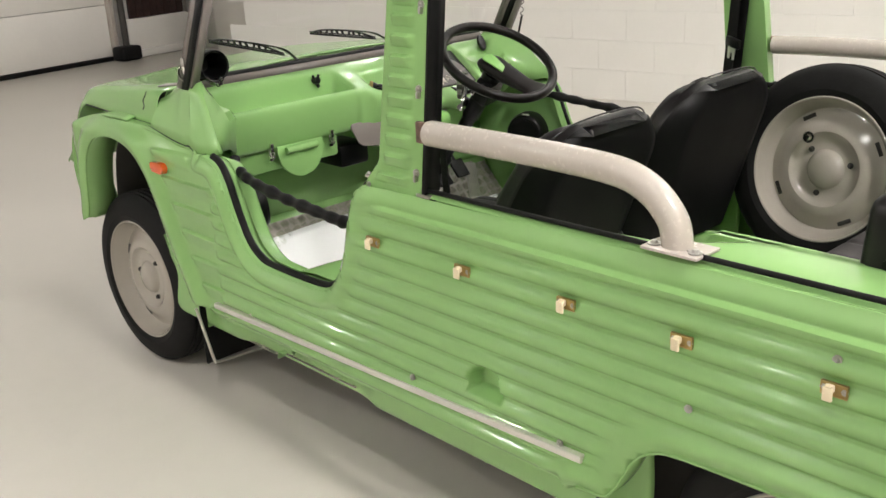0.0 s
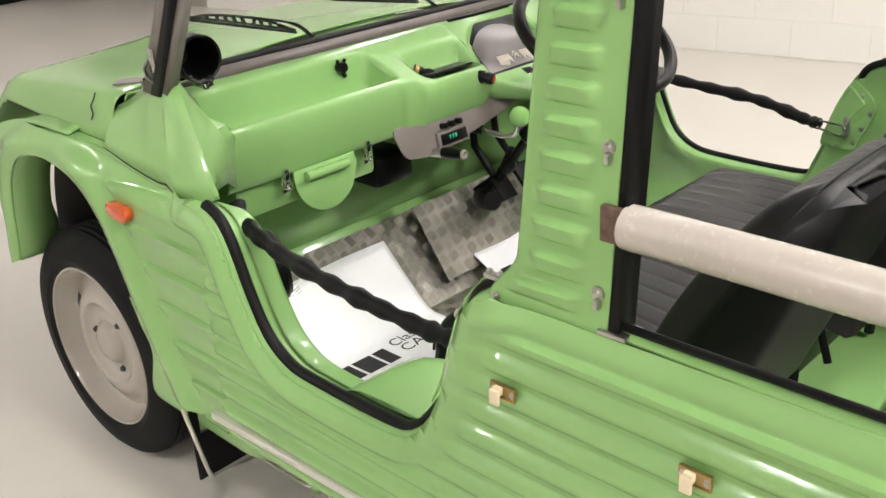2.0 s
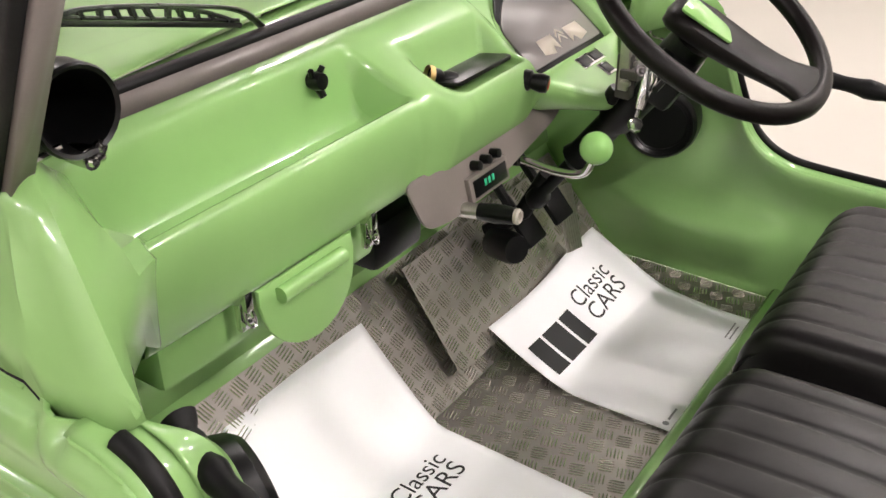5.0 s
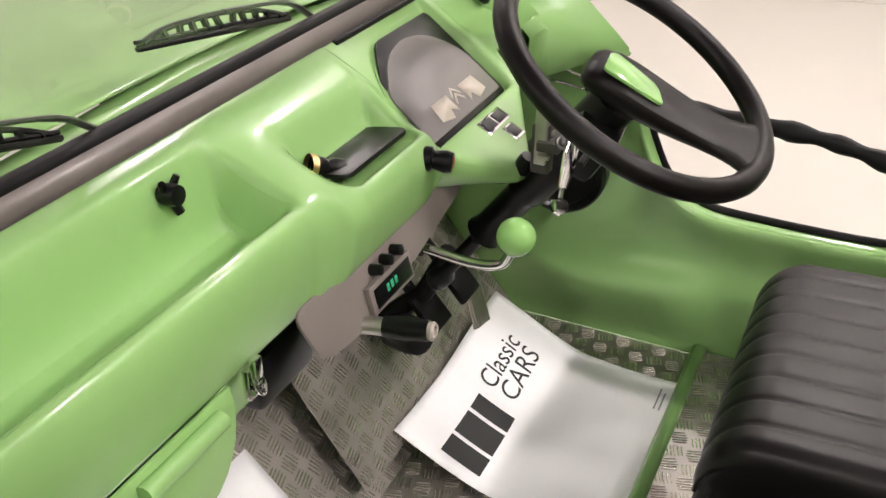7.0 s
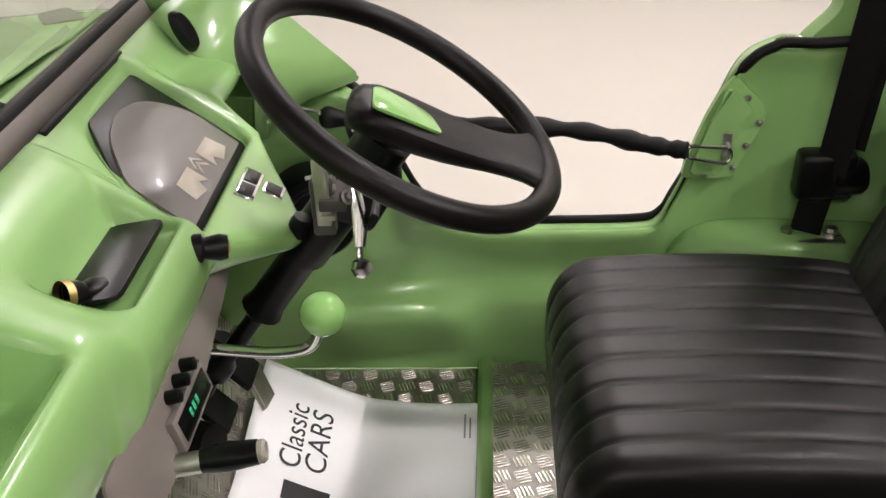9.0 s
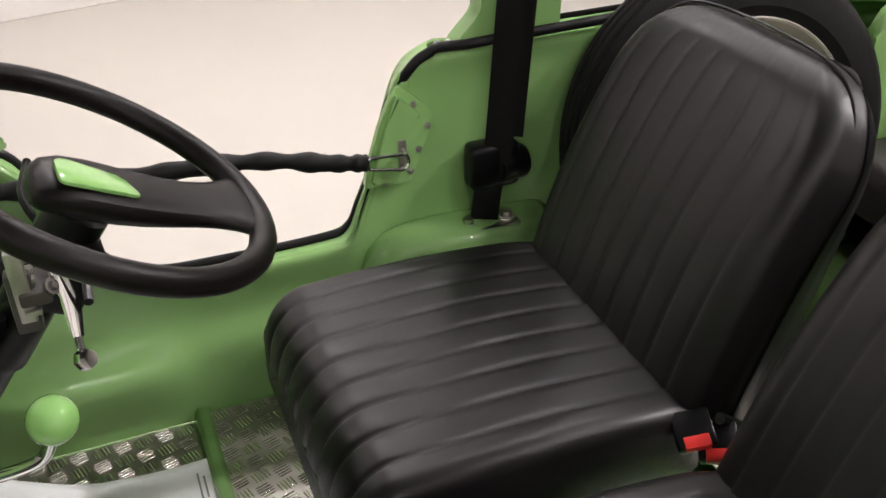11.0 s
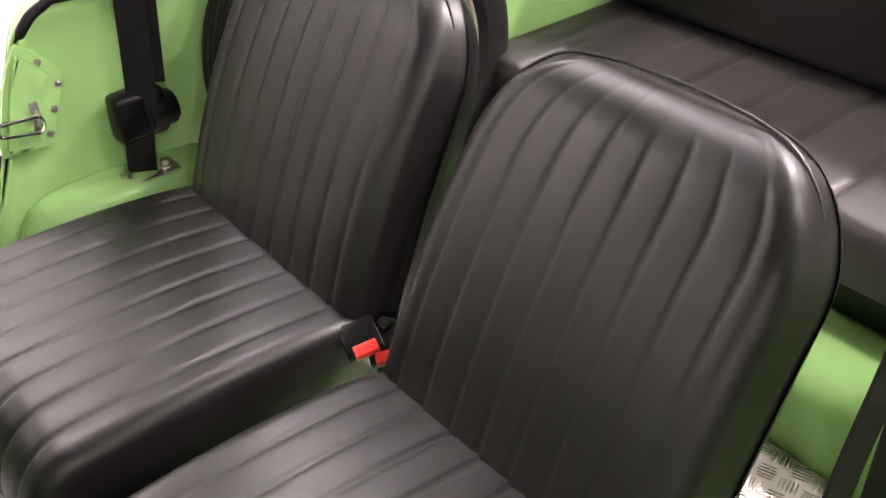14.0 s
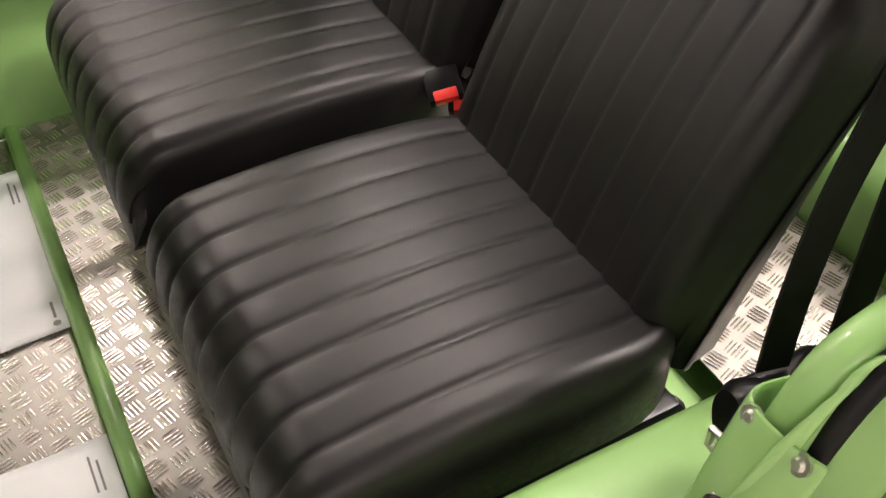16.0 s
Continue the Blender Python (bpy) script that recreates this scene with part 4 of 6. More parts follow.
def console():
    """Grey panel under the middle of the dashboard with radio, knobs and brake handle."""
    bm = bmesh.new()
    prism(bm, rounded([(-0.13, 0.03), (-0.105, -0.045), (-0.04, -0.055), (0.06, -0.046), (0.13, -0.035), (0.20, -0.022), (0.27, -0.010), (0.31, 0.010), (0.31, 0.04)], 0.02), 0.004, frame_at((-0.025, -0.496, 0.748), (0.0, -1, 0.25), (1, 0, 0)), 0.001)
    c = part("console", bm, GREYPANEL, car, "grey painted switch panel under the dashboard")
    m = frame_at((0.026, -0.503, 0.721), (0.0, -1, 0.25), (1, 0, 0))
    bm = bmesh.new()
    box(bm, (-0.052, -0.02, 0), (0.052, 0.018, 0.012), 0.002, m)
    r = part("radio", bm, GREYPANEL, c, "small grey radio with green display")
    bm = bmesh.new()
    box(bm, (-0.044, -0.014, 0.012), (0.044, 0.012, 0.014), 0.001, m)
    part("display", bm, PLASTIC, r)
    bm = bmesh.new()
    for k in range(3):
        box(bm, (-0.018 + 0.010 * k, -0.004, 0.0142), (-0.012 + 0.010 * k, 0.006, 0.0146), 0, m)
    part("display_bars", bm, LED, r, "glowing green bars")
    for k in range(3):
        bm = bmesh.new()
        lathe(bm, [(0, 0.018), (0.007, 0.016), (0.008, 0)], m @ pose(-0.025 + 0.026 * k, 0.03, 0.002, 0, 0, 0), 12)
        part("knob", bm, PLASTIC, c)
    bm = bmesh.new()
    tube(bm, [(-0.048, -0.44, 0.692), (-0.033, -0.553, 0.7035)], 0.0115, 12)
    h = part("brake_handle", bm, STEEL, c, "steel tube brake handle with black grip")
    bm = bmesh.new()
    tube(bm, [(-0.035, -0.535, 0.702), (-0.031, -0.562, 0.7045), (-0.027, -0.590, 0.707)], [0.0125, 0.0150, 0.0125], 14)
    part("grip", bm, PLASTIC, h)
    bm = bmesh.new()
    lathe(bm, [(0.006, 0.0), (0.0115, 0.0), (0.012, 0.005), (0.0095, 0.008), (0.007, 0.007), (0.006, 0)], frame_at((-0.027, -0.590, 0.707), (0.1, -1, 0.06)), 16)
    part("ring", bm, RIM, h, "pale grey end ring")
    bm = bmesh.new()
    box(bm, (-0.16, -0.44, 0.625), (-0.04, -0.30, 0.70), 0.012)
    part("fuse_box", bm, PLASTIC, c, "black box under the dashboard")


console()


def gear_lever():
    bm = bmesh.new()
    tube(bm, smooth_path([(0.135, -0.44, 0.708), (0.140, -0.50, 0.707), (0.134, -0.57, 0.706), (0.127, -0.615, 0.718), (0.123, -0.632, 0.745)], 6), 0.0068, 12)
    g = part("gear_lever", bm, CHROME, car, "bent chrome gear lever with a green ball")
    bm = bmesh.new()
    bmesh.ops.create_uvsphere(bm, u_segments=28, v_segments=18, radius=0.0250, matrix=Matrix.Translation((0.122, -0.637, 0.767)))
    part("ball", bm, BALL, g, "glossy light green ball knob")
    bm = bmesh.new()
    tube(bm, [(0.134, -0.43, 0.708), (0.138, -0.478, 0.7075), (0.139, -0.500, 0.7070)], [0.014, 0.014, 0.011], 12)
    part("sleeve", bm, RUBBER, g)


gear_lever()

# steering wheel and column
SC, SN = Vector((0.299, -0.724, 0.934)), Vector((-0.069, -0.520, 0.855)).normalized()


def steering():
    off = Vector((-0.050, -0.020, 0.015))
    m = frame_at(SC, SN, (0.15, -0.85, -0.5))
    bm = bmesh.new()
    tube(bm, [m @ Vector((0.190 * math.cos(a), 0.190 * math.sin(a), 0)) for a in [2 * math.pi * k / 56 for k in range(56)]], 0.0155, 12, True)
    w = part("steering_wheel", bm, WHEELSKIN, car, "single-spoke dark steering wheel with green centre pad")
    bm = bmesh.new()
    rows = []
    for x, hw, z, th in ((-0.062, 0.034, -0.036, 0.034), (-0.035, 0.052, -0.026, 0.044), (0.03, 0.050, -0.026, 0.044), (0.09, 0.042, -0.020, 0.034), (0.14, 0.040, -0.010, 0.026), (0.175, 0.062, 0.0, 0.024), (0.192, 0.085, 0.0, 0.018)):
        ring = [(x, -hw, z), (x, -hw * 0.9, z + th * 0.4), (x, -hw * 0.5, z + th * 0.5), (x, hw * 0.5, z + th * 0.5), (x, hw * 0.9, z + th * 0.4), (x, hw, z), (x, hw * 0.7, z - th * 0.5), (x, -hw * 0.7, z - th * 0.5)]
        rows.append([m @ Vector(q) for q in ring])
    loft(bm, rows, True, True)
    part("spoke", bm, WHEELSKIN, w, "", 60, 1)
    bm = bmesh.new()
    prism(bm, rounded([(-0.042, -0.036), (0.046, -0.030), (0.030, 0.002), (-0.030, 0.014), (-0.042, 0.008)], 0.006), 0.004, m @ pose(0, 0, -0.0045), 0.0012)
    part("centre_pad", bm, BALL, w, "light green centre pad")
    # column
    bm = bmesh.new()
    e = SC - SN * 0.05
    f = Vector((0.30, -0.36, 0.44))
    tube(bm, [e, e.lerp(f, 0.22), e.lerp(f, 0.34), e.lerp(f, 0.36), e.lerp(f, 0.50), e.lerp(f, 0.53), e.lerp(f, 0.56), e.lerp(f, 0.70), e.lerp(f, 0.72), e.lerp(f, 0.76), e.lerp(f, 0.78), f], [0.034, 0.031, 0.031, 0.024, 0.024, 0.029, 0.012, 0.012, 0.020, 0.020, 0.012, 0.012], 14)
    c = part("steering_column", bm, PLASTIC, car, "black steering column with stalks")
    bm = bmesh.new()
    box(bm, (-0.03, -0.045, -0.16), (0.035, 0.035, -0.07), 0.012, m)
    part("shroud", bm, PLASTIC, c)
    bm = bmesh.new()
    q = m @ Vector((0.0, 0.0, -0.10))
    tube(bm, smooth_path([q, q + Vector((-0.06, -0.02, 0.01)), q + Vector((-0.12, -0.02, -0.0))], 4), 0.005, 8)
    tube(bm, smooth_path([q, q + Vector((0.07, 0.03, 0.03)), q + Vector((0.13, 0.02, 0.05))], 4), 0.005, 8)
    part("stalk", bm, PLASTIC, c)
    bm = bmesh.new()
    tube(bm, [(0.262, -0.650, 0.868), (0.240, -0.656, 0.828), (0.226, -0.655, 0.803)], [0.005, 0.009, 0.006], 8, False, 0.4)
    tube(bm, [(0.226, -0.655, 0.803), (0.214, -0.656, 0.785)], 0.004, 8)
    lathe(bm, [(0, 0.010), (0.010, 0.009), (0.012, 0), (0.009, -0.006)], frame_at((0.214, -0.656, 0.783), (-0.7, -0.5, 0.5)), 8)
    bmesh.ops.translate(bm, vec=off, verts=bm.verts)
    part("column_lever", bm, CHROME, c, "chrome steering lock lever")
    bm = bmesh.new()
    tube(bm, [(0.300, -0.640, 0.858), (0.283, -0.648, 0.828), (0.276, -0.650, 0.812)], [0.004, 0.007, 0.004], 8, False, 0.35)
    bmesh.ops.translate(bm, vec=off, verts=bm.verts)
    part("column_lever", bm, CHROME, c)
    bm = bmesh.new()
    for k in range(7):
        box(bm, (0.243 + 0.0055 * k, -0.628, 0.826 + 0.009 * k), (0.252 + 0.0055 * k, -0.612, 0.832 + 0.009 * k), 0.001)
    box(bm, (0.250, -0.622, 0.815), (0.262, -0.606, 0.895), 0.002)
    bmesh.ops.translate(bm, vec=off, verts=bm.verts)
    part("toothed_bracket", bm, STEEL, c, "toothed steel column bracket")
    bm = bmesh.new()
    lathe(bm, [(0, 0.016), (0.011, 0.015), (0.013, 0.008), (0.013, -0.01)], face_pose(0.272, -0.588, 0.790, FACE_D), 16)
    part("ignition_switch", bm, PLASTIC, dash, "black round ignition switch")
    bm = bmesh.new()
    box(bm, (0.255, -0.625, 0.80), (0.275, -0.600, 0.868), 0.003)
    box(bm, (0.245, -0.64, 0.835), (0.30, -0.61, 0.850), 0.003)
    bolt(bm, (0.250, -0.642, 0.852), (-0.5, -0.7, 0.5), 0.006, 0.006)
    bmesh.ops.translate(bm, vec=off, verts=bm.verts)
    part("column_bracket", bm, DARKGREY, c, "dark steel column clamp")
    bm = bmesh.new()
    lathe(bm, [(0, 0.05), (0.026, 0.048), (0.03, 0.03), (0.03, -0.02), (0.022, -0.03), (0, -0.03)], frame_at((0.259, -0.40, 0.463), (-0.35, -0.8, 0.2)), 18)
    tube(bm, [(0.27, -0.36, 0.47), (0.30, -0.42, 0.52), (0.31, -0.46, 0.60)], 0.016, 10)
    part("rack_boot", bm, RUBBER, c, "black rubber steering boot")


steering()


def horn(s):
    bm = bmesh.new()
    m = frame_at((s * 0.583, -0.415, 1.022), (0.05 * s, -1, 0.03))
    lathe(bm, [(0.046, 0.03), (0.044, 0.034), (0.040, 0.031), (0.036, -0.01), (0.020, -0.05), (0, -0.055)], m, 28)
    lathe(bm, [(0.046, 0.03), (0.046, 0.0), (0.040, -0.04), (0.026, -0.065), (0, -0.07)], m, 28)
    h = part("air_cup", bm, PLASTIC, car, "black round cup on the windscreen foot")
    bm = bmesh.new()
    box(bm, (s * 0.575 - 0.014, -0.445, 0.965), (s * 0.575 + 0.014, -0.41, 0.985), 0.004)
    bolt(bm, (s * 0.575 - 0.006, -0.446, 0.972), (0, -1, 0), 0.006, 0.006)
    bolt(bm, (s * 0.575 + 0.006, -0.446, 0.982), (0, -1, 0), 0.005, 0.006)
    tube(bm, [(s * 0.64, -0.43, 0.985), (s * 0.60, -0.43, 0.99)], 0.004, 8)
    part("bracket", bm, CHROME, h, "chrome bracket with bolts")


horn(-1)


# ---------------------------------------------------------------- floor of the car
FZ = 0.25


def tread_plate(name, corner, ex, ey, w, h, label, mat=None, seed=0):
    """An aluminium sheet with raised five-bar groups; ex, ey: its edge directions."""
    ex, ey = Vector(ex).normalized(), Vector(ey).normalized()
    ez = ex.cross(ey)
    m = Matrix.Translation(corner) @ Matrix((ex, ey, ez)).transposed().to_4x4()
    bm = bmesh.new()
    box(bm, (0, 0, -0.002), (w, h, 0), 0.0006, m, 1)
    p = part(name, bm, ALU, car, label)
    pitch, verts, faces = 0.0345, [], []
    rnd = random.Random(seed)
    nw, nh = round(w / pitch), round(h / pitch)
    for i in range(nw):
        for j in range(nh):
            cx, cy = (i + 0.5) * w / nw, (j + 0.5) * h / nh
            along = (i + j) % 2
            a = radians(18)
            for k in range(5):
                o = (k - 2) * 0.0060
                ln, wd = 0.0150 * (1 - 0.08 * abs(k - 2)), 0.0014
                dx, dy = (math.cos(a), math.sin(a)) if along else (-math.sin(a), math.cos(a))
                bx, by = cx - dy * o, cy + dx * o
                b0 = len(verts)
                for lev, hgt in ((1.0, 0.0), (0.85, 0.0014), (0.40, 0.0020)):
                    for q, s_ in ((-1, 0), (-0.7, 1), (0.7, 1), (1, 0), (0.7, -1), (-0.7, -1)):
                        u, w_ = ln * (q - math.copysign((1 - lev) * 0.15, q)), wd * s_ * lev
                        verts.append(m @ Vector((bx + dx * u - dy * w_, by + dy * u + dx * w_, hgt)))
                for r0 in (b0, b0 + 6):
                    faces += [(r0 + e, r0 + (e + 1) % 6, r0 + 6 + (e + 1) % 6, r0 + 6 + e) for e in range(6)]
                faces.append(tuple(range(b0 + 12, b0 + 18)))
    me = bpy.data.meshes.new("tread_relief")
    me.from_pydata(verts, [], faces)
    # lighter tone than the sheet stands in for glints on the bars
    me.materials.append(ALU_BAR)
    t = new("tread_relief", me)
    t.parent = p
    tagged(t, kind="stuff")
    return p


def floor_pan():
    bm = bmesh.new()
    box(bm, (-0.56, -2.9, 0.19), (0.56, -0.44, FZ - 0.013), 0.006)
    part("underfloor", bm, CHASSIS, car, "dark underside of the floor")
    bm = bmesh.new()
    box(bm, (-0.66, -2.9, FZ - 0.012), (0.70, -0.44, FZ - 0.004), 0.002)
    part("floor_pan", bm, GREEN, car, "light green floor pan")
    bm = bmesh.new()
    loft(bm, [[(x, -0.43, FZ - 0.006), (x, -0.25, 0.452), (x, -0.225, 0.50)] for x in (-0.71, 0.71)])
    part("toe_board", bm, GREEN, car, "", 40, 0, 0.006)
    bm = bmesh.new()
    for y, hgt in ((-0.80, 0.020),):
        loft(bm, [[(x, y + 0.014, FZ - 0.004), (x, y + 0.010, FZ + hgt * 0.7), (x, y + 0.004, FZ + hgt), (x, y - 0.006, FZ + hgt), (x, y - 0.014, FZ + hgt * 0.8)] for x in (-0.70, 0.70)])
    part("floor_rail", bm, GREEN, car, "green raised floor rail", 60, 0, 0.003)
    bm = bmesh.new()
    box(bm, (-0.66, -1.50, FZ - 0.01), (0.70, -0.815, FZ + 0.012), 0.004)
    part("seat_platform", bm, GREEN, car, "light green seat platform")
    bm = bmesh.new()
    box(bm, (-0.55, -2.85, 0.17), (-0.2, 0.2, 0.21), 0.01)
    box(bm, (0.2, -2.85, 0.17), (0.55, 0.2, 0.21), 0.01)
    box(bm, (-0.55, -1.9, 0.19), (0.55, -0.5, 0.214), 0.01)
    part("chassis", bm, CHASSIS, car, "dark chassis rails")
    tread_plate("tread_plate", (-0.69, -0.783, FZ), (1, 0, 0), (0, 1, 0), 1.38, 0.35, "bright aluminium five-bar tread plate on the front floor", None, 1)
    tread_plate("tread_plate", (-0.69, -0.435, FZ + 0.003), (1, 0, 0), (0, 0.18, 0.20), 1.38, 0.262, "aluminium tread plate on the toe board", None, 2)
    tread_plate("tread_plate", (0.062, -0.440, FZ + 0.055), (1, 0, 0), (0, 0.122, 0.175), 0.50, 0.215, "raised aluminium tread plate in the driver's footwell", None, 3)
    tread_plate("tread_plate", (-0.69, -1.12, FZ + 0.015), (1, 0, 0), (0, 1, 0), 1.38, 0.31, "aluminium tread plate under the seats", None, 4)
    tread_plate("tread_plate", (-0.60, -1.828, FZ + 0.045), (1, 0, 0), (0, 1, 0), 1.15, 0.31, "aluminium tread plate on the rear floor", None, 5)


floor_pan()


def inner_side(s):
    """Inner skin: kick panel, deep sill step with a moulded ledge and rear inner wall in one moulding."""
    tops = [(-0.22, 0.83), (-0.50, 0.81)] + door_line(s)[1:] + [(-1.60, 0.85), (-2.05, 0.85)]
    path = smooth_path([(0, y, z) for y, z in tops], 3)
    rows = []
    for p in path:
        fwd = (0.05 if s < 0 else 0.012) * step(-1.04, -1.16, p.y) * step(-1.33, -1.24, p.y)
        led = (0.020 if s < 0 else 0.040) * step(-0.40, -0.56, p.y) * step(-0.83, -0.74, p.y) + 0.012 * step(-0.80, -0.88, p.y) * step(-1.3, -1.1, p.y)
        z1 = p.z - 0.034
        wide = 0.04 * step(-0.58, -0.66, p.y) * step(-1.26, -1.15, p.y) if s < 0 else 0.0
        prof = [(SX - 0.052, p.z + 0.001, 0.6), (SX - 0.060, p.z - 0.006, 0.85), (SX - 0.058, p.z - 0.018, 1), (0.692, z1, 1)]
        prof += [(0.699, lerp(z1, 0.44, 0.35), 1), (0.702, lerp(z1, 0.44, 0.7), 0.95), (0.701, 0.440, 0.9), (0.699 - led * 0.45, 0.418, 0.8), (0.697 - led, 0.398, 0.7), (0.697 - led, 0.375, 0.65), (0.702 - led * 0.5, 0.315, 0.6), (0.705, 0.268, 0.5), (0.698, FZ - 0.004, 0.5)]
        rows.append([(s * (x - wide * (0 if n == 0 else 1 if n < 7 else 0.8 if n < 11 else 0.5)), p.y + fwd * k, z) for n, (x, z, k) in enumerate(prof)])
    bm = bmesh.new()
    loft(bm, rows)
    part("inner_side", bm, GREEN, car, "light green moulded inner side", 60, 1, 0.004)


for s in (-1, 1):
    inner_side(s)


def sill_hump(s):
    """Moulded shelf between the seat and the door post, rounded in front."""
    bm = bmesh.new()
    rows = []
    xi, back = (0.497, 0.0) if s < 0 else (0.612, 0.22)
    for y, z, r in ((-0.845, FZ + 0.012, 0.02), (-0.862, 0.36, 0.04), (-0.880, 0.46, 0.05), (-0.900, 0.515, 0.05), (-0.93, 0.542, 0.042), (-0.98, 0.552, 0.032), (-1.08, 0.553, 0.026), (-1.25, 0.545, 0.026), (-1.45, 0.545, 0.026)):
        z0 = FZ
        y -= back * step(-1.45, -1.0, y)
        x = xi + 1.4 * (r - 0.026)
        rows.append([(s * (x - 0.006), y, z0), (s * x, y, lerp(z0, z, 0.5)), (s * (x + 0.004), y, max(z0, z - r)), (s * (x + r * 0.3), y, max(z0, z - r * 0.3)), (s * (x + r), y, z), (s * 0.68, y, z + 0.001), (s * 0.70, y, z + 0.004)])
    loft(bm, rows)
    part("sill_hump", bm, GREEN, car, "light green moulded shelf beside the seat", 60, 1, 0.004)


for s in (-1, 1):
    sill_hump(s)


def wheel_box(s):
    bm = bmesh.new()
    prism(bm, rounded([(-2.00, FZ - 0.02), (-2.92, FZ - 0.02), (-2.92, 0.86), (-2.02, 0.86)], [0.01, 0.01, 0.02, 0.06]), 0.03, frame_at((s * 0.56 if s > 0 else -0.59, 0, 0), (1, 0, 0), (0, 1, 0)), 0.02)
    part("wheel_box", bm, GREEN, car, "light green inner wheel box", 50)
    bm = bmesh.new()
    p = smooth_path([(0, y, z) for y, z in ((-1.93, 0.30), (-1.98, 0.46), (-2.05, 0.60), (-2.2, 0.66), (-2.55, 0.66), (-2.72, 0.58), (-2.80, 0.42))], 3)
    loft(bm, [[(s * x, q.y, q.z) for x in (0.738, 0.67, 0.602)] for q in p])
    loft(bm, [[(s * 0.602, q.y, q.z), (s * 0.601, q.y, lerp(q.z, 0.2, 0.5)), (s * 0.60, q.y, 0.2)] for q in p])
    part("rear_wheel_house", bm, CHASSIS, car, "dark rear wheel house", 40)
    bm = bmesh.new()
    rows = []
    for y, x0, dz in ((-1.30, 0.70, 0), (-2.0, 0.70, 0), (-2.09, 0.66, 0.004), (-2.16, 0.585, 0.008), (-2.24, 0.58, 0.006), (-2.92, 0.565, 0.0)):
        rows.append([(s * (SX - 0.008), y, 0.852), (s * (SX - 0.03), y, 0.862), (s * (x0 + 0.02), y, 0.864 + dz), (s * x0, y, 0.858 + dz), (s * (x0 - 0.006), y, 0.83)])
    loft(bm, rows)
    part("side_ledge", bm, GREEN, car, "", 60, 1, 0.004)
    bm = bmesh.new()
    tube(bm, [(s * (SX - 0.022), -1.47, 0.866), (s * (SX - 0.022), -2.9, 0.872)], 0.0055, 8)
    part("ledge_seal", bm, RUBBER, car, "black rubber seal along the ledge")


for s in (-1, 1):
    wheel_box(s)


def pillar(s):
    """Door pillar leaning inwards, with stacked round-ended horizontal ribs and a flat bolt strip."""
    def side(z):
        return 0.735 - 0.155 * (z - 0.84)

    bm = bmesh.new()
    rows = []
    for k in range(294):
        z = 0.838 + 0.0026 * k
        y0 = -1.324 + 0.042 * step(0.915, 0.845, z)
        y1 = -1.474 + 0.04 * (z - 0.84)
        ya, yb = y0 - 0.026, y1 + 0.042
        x = side(z)
        t = (z - 0.884) / 0.0415
        t = (t - math.floor(t + 0.5)) * 0.0415
        row = [(x - 0.036, y0 - 0.006), (x - 0.012, y0 - 0.001), (x - 0.004, y0 - 0.001), (x, y0 - 0.006)]
        for q in range(15):
            y = lerp(y0 - 0.012, y1 + 0.030, q / 14)
            end = max(0.0, min(1.0, (ya - y) / 0.012)) * max(0.0, min(1.0, (y - yb) / 0.012))
            up = step(0.007, 0.001, t) if t > 0 else max(0.0, 1 + t / 0.027)
            row.append((x + 0.0135 * up * math.sqrt(end) * step(0.862, 0.87, z), y))
        row += [(x, y1 + 0.020), (x, y1 + 0.002), (x - 0.003, y1), (x - 0.036, y1)]
        rows.append([(s * a, y, z) for a, y in row])
    loft(bm, rows, True, True)
    p = part("door_pillar", bm, GREEN, car, "light green ribbed door pillar", 55)
    for z in (0.90, 1.072, 1.24):
        bm = bmesh.new()
        y = -1.468 + 0.04 * (z - 0.84)
        x = side(z)
        bolt(bm, (s * (x + 0.001), y + 0.012, z), (s, 0, 0), 0.006, 0.007)
        box(bm, (min(s * x, s * (x + 0.012)), y + 0.006, z - 0.018), (max(s * x, s * (x + 0.012)), y + 0.013, z - 0.004), 0.002)
        part("wing_bolt", bm, STEEL, p, "zinc wing bolt")
    if s < 0:
        bm = bmesh.new()
        rows = [[(s * (side(z) + dx), -1.475 + 0.04 * (z - 0.84) + dy, z) for dx, dy in ((-0.037, -0.012), (0.001, -0.012), (0.001, 0.001), (-0.037, 0.001))] for z in (0.84, 1.60)]
        loft(bm, rows, True, True)
        part("pillar_seal", bm, RUBBER, p, "black seal strip on the pillar's rear edge")
    bm = bmesh.new()
    box(bm, (min(s * 0.70, s * 0.738), -1.500, 0.853), (max(s * 0.70, s * 0.738), -1.46, 0.859), 0.001)
    part("foot_plate", bm, STEEL, p, "steel foot plate")
    bm = bmesh.new()
    bolt(bm, (s * 0.734, -1.300, 0.852), (s, 0, 0.2), 0.0042, 0.005)
    bolt(bm, (s * 0.722, -1.290, 0.842), (s, 0.5, 0.2), 0.004, 0.005)
    part("hinge_bolt", bm, STEEL, p)
    bm = bmesh.new()
    box(bm, (min(s * 0.700, s * 0.717), -1.478, 0.962), (max(s * 0.700, s * 0.717), -1.446, 1.008), 0.003)
    part("bar_bracket", bm, RUST, p, "rusty steel bracket")


for s in (-1, 1):
    pillar(s)


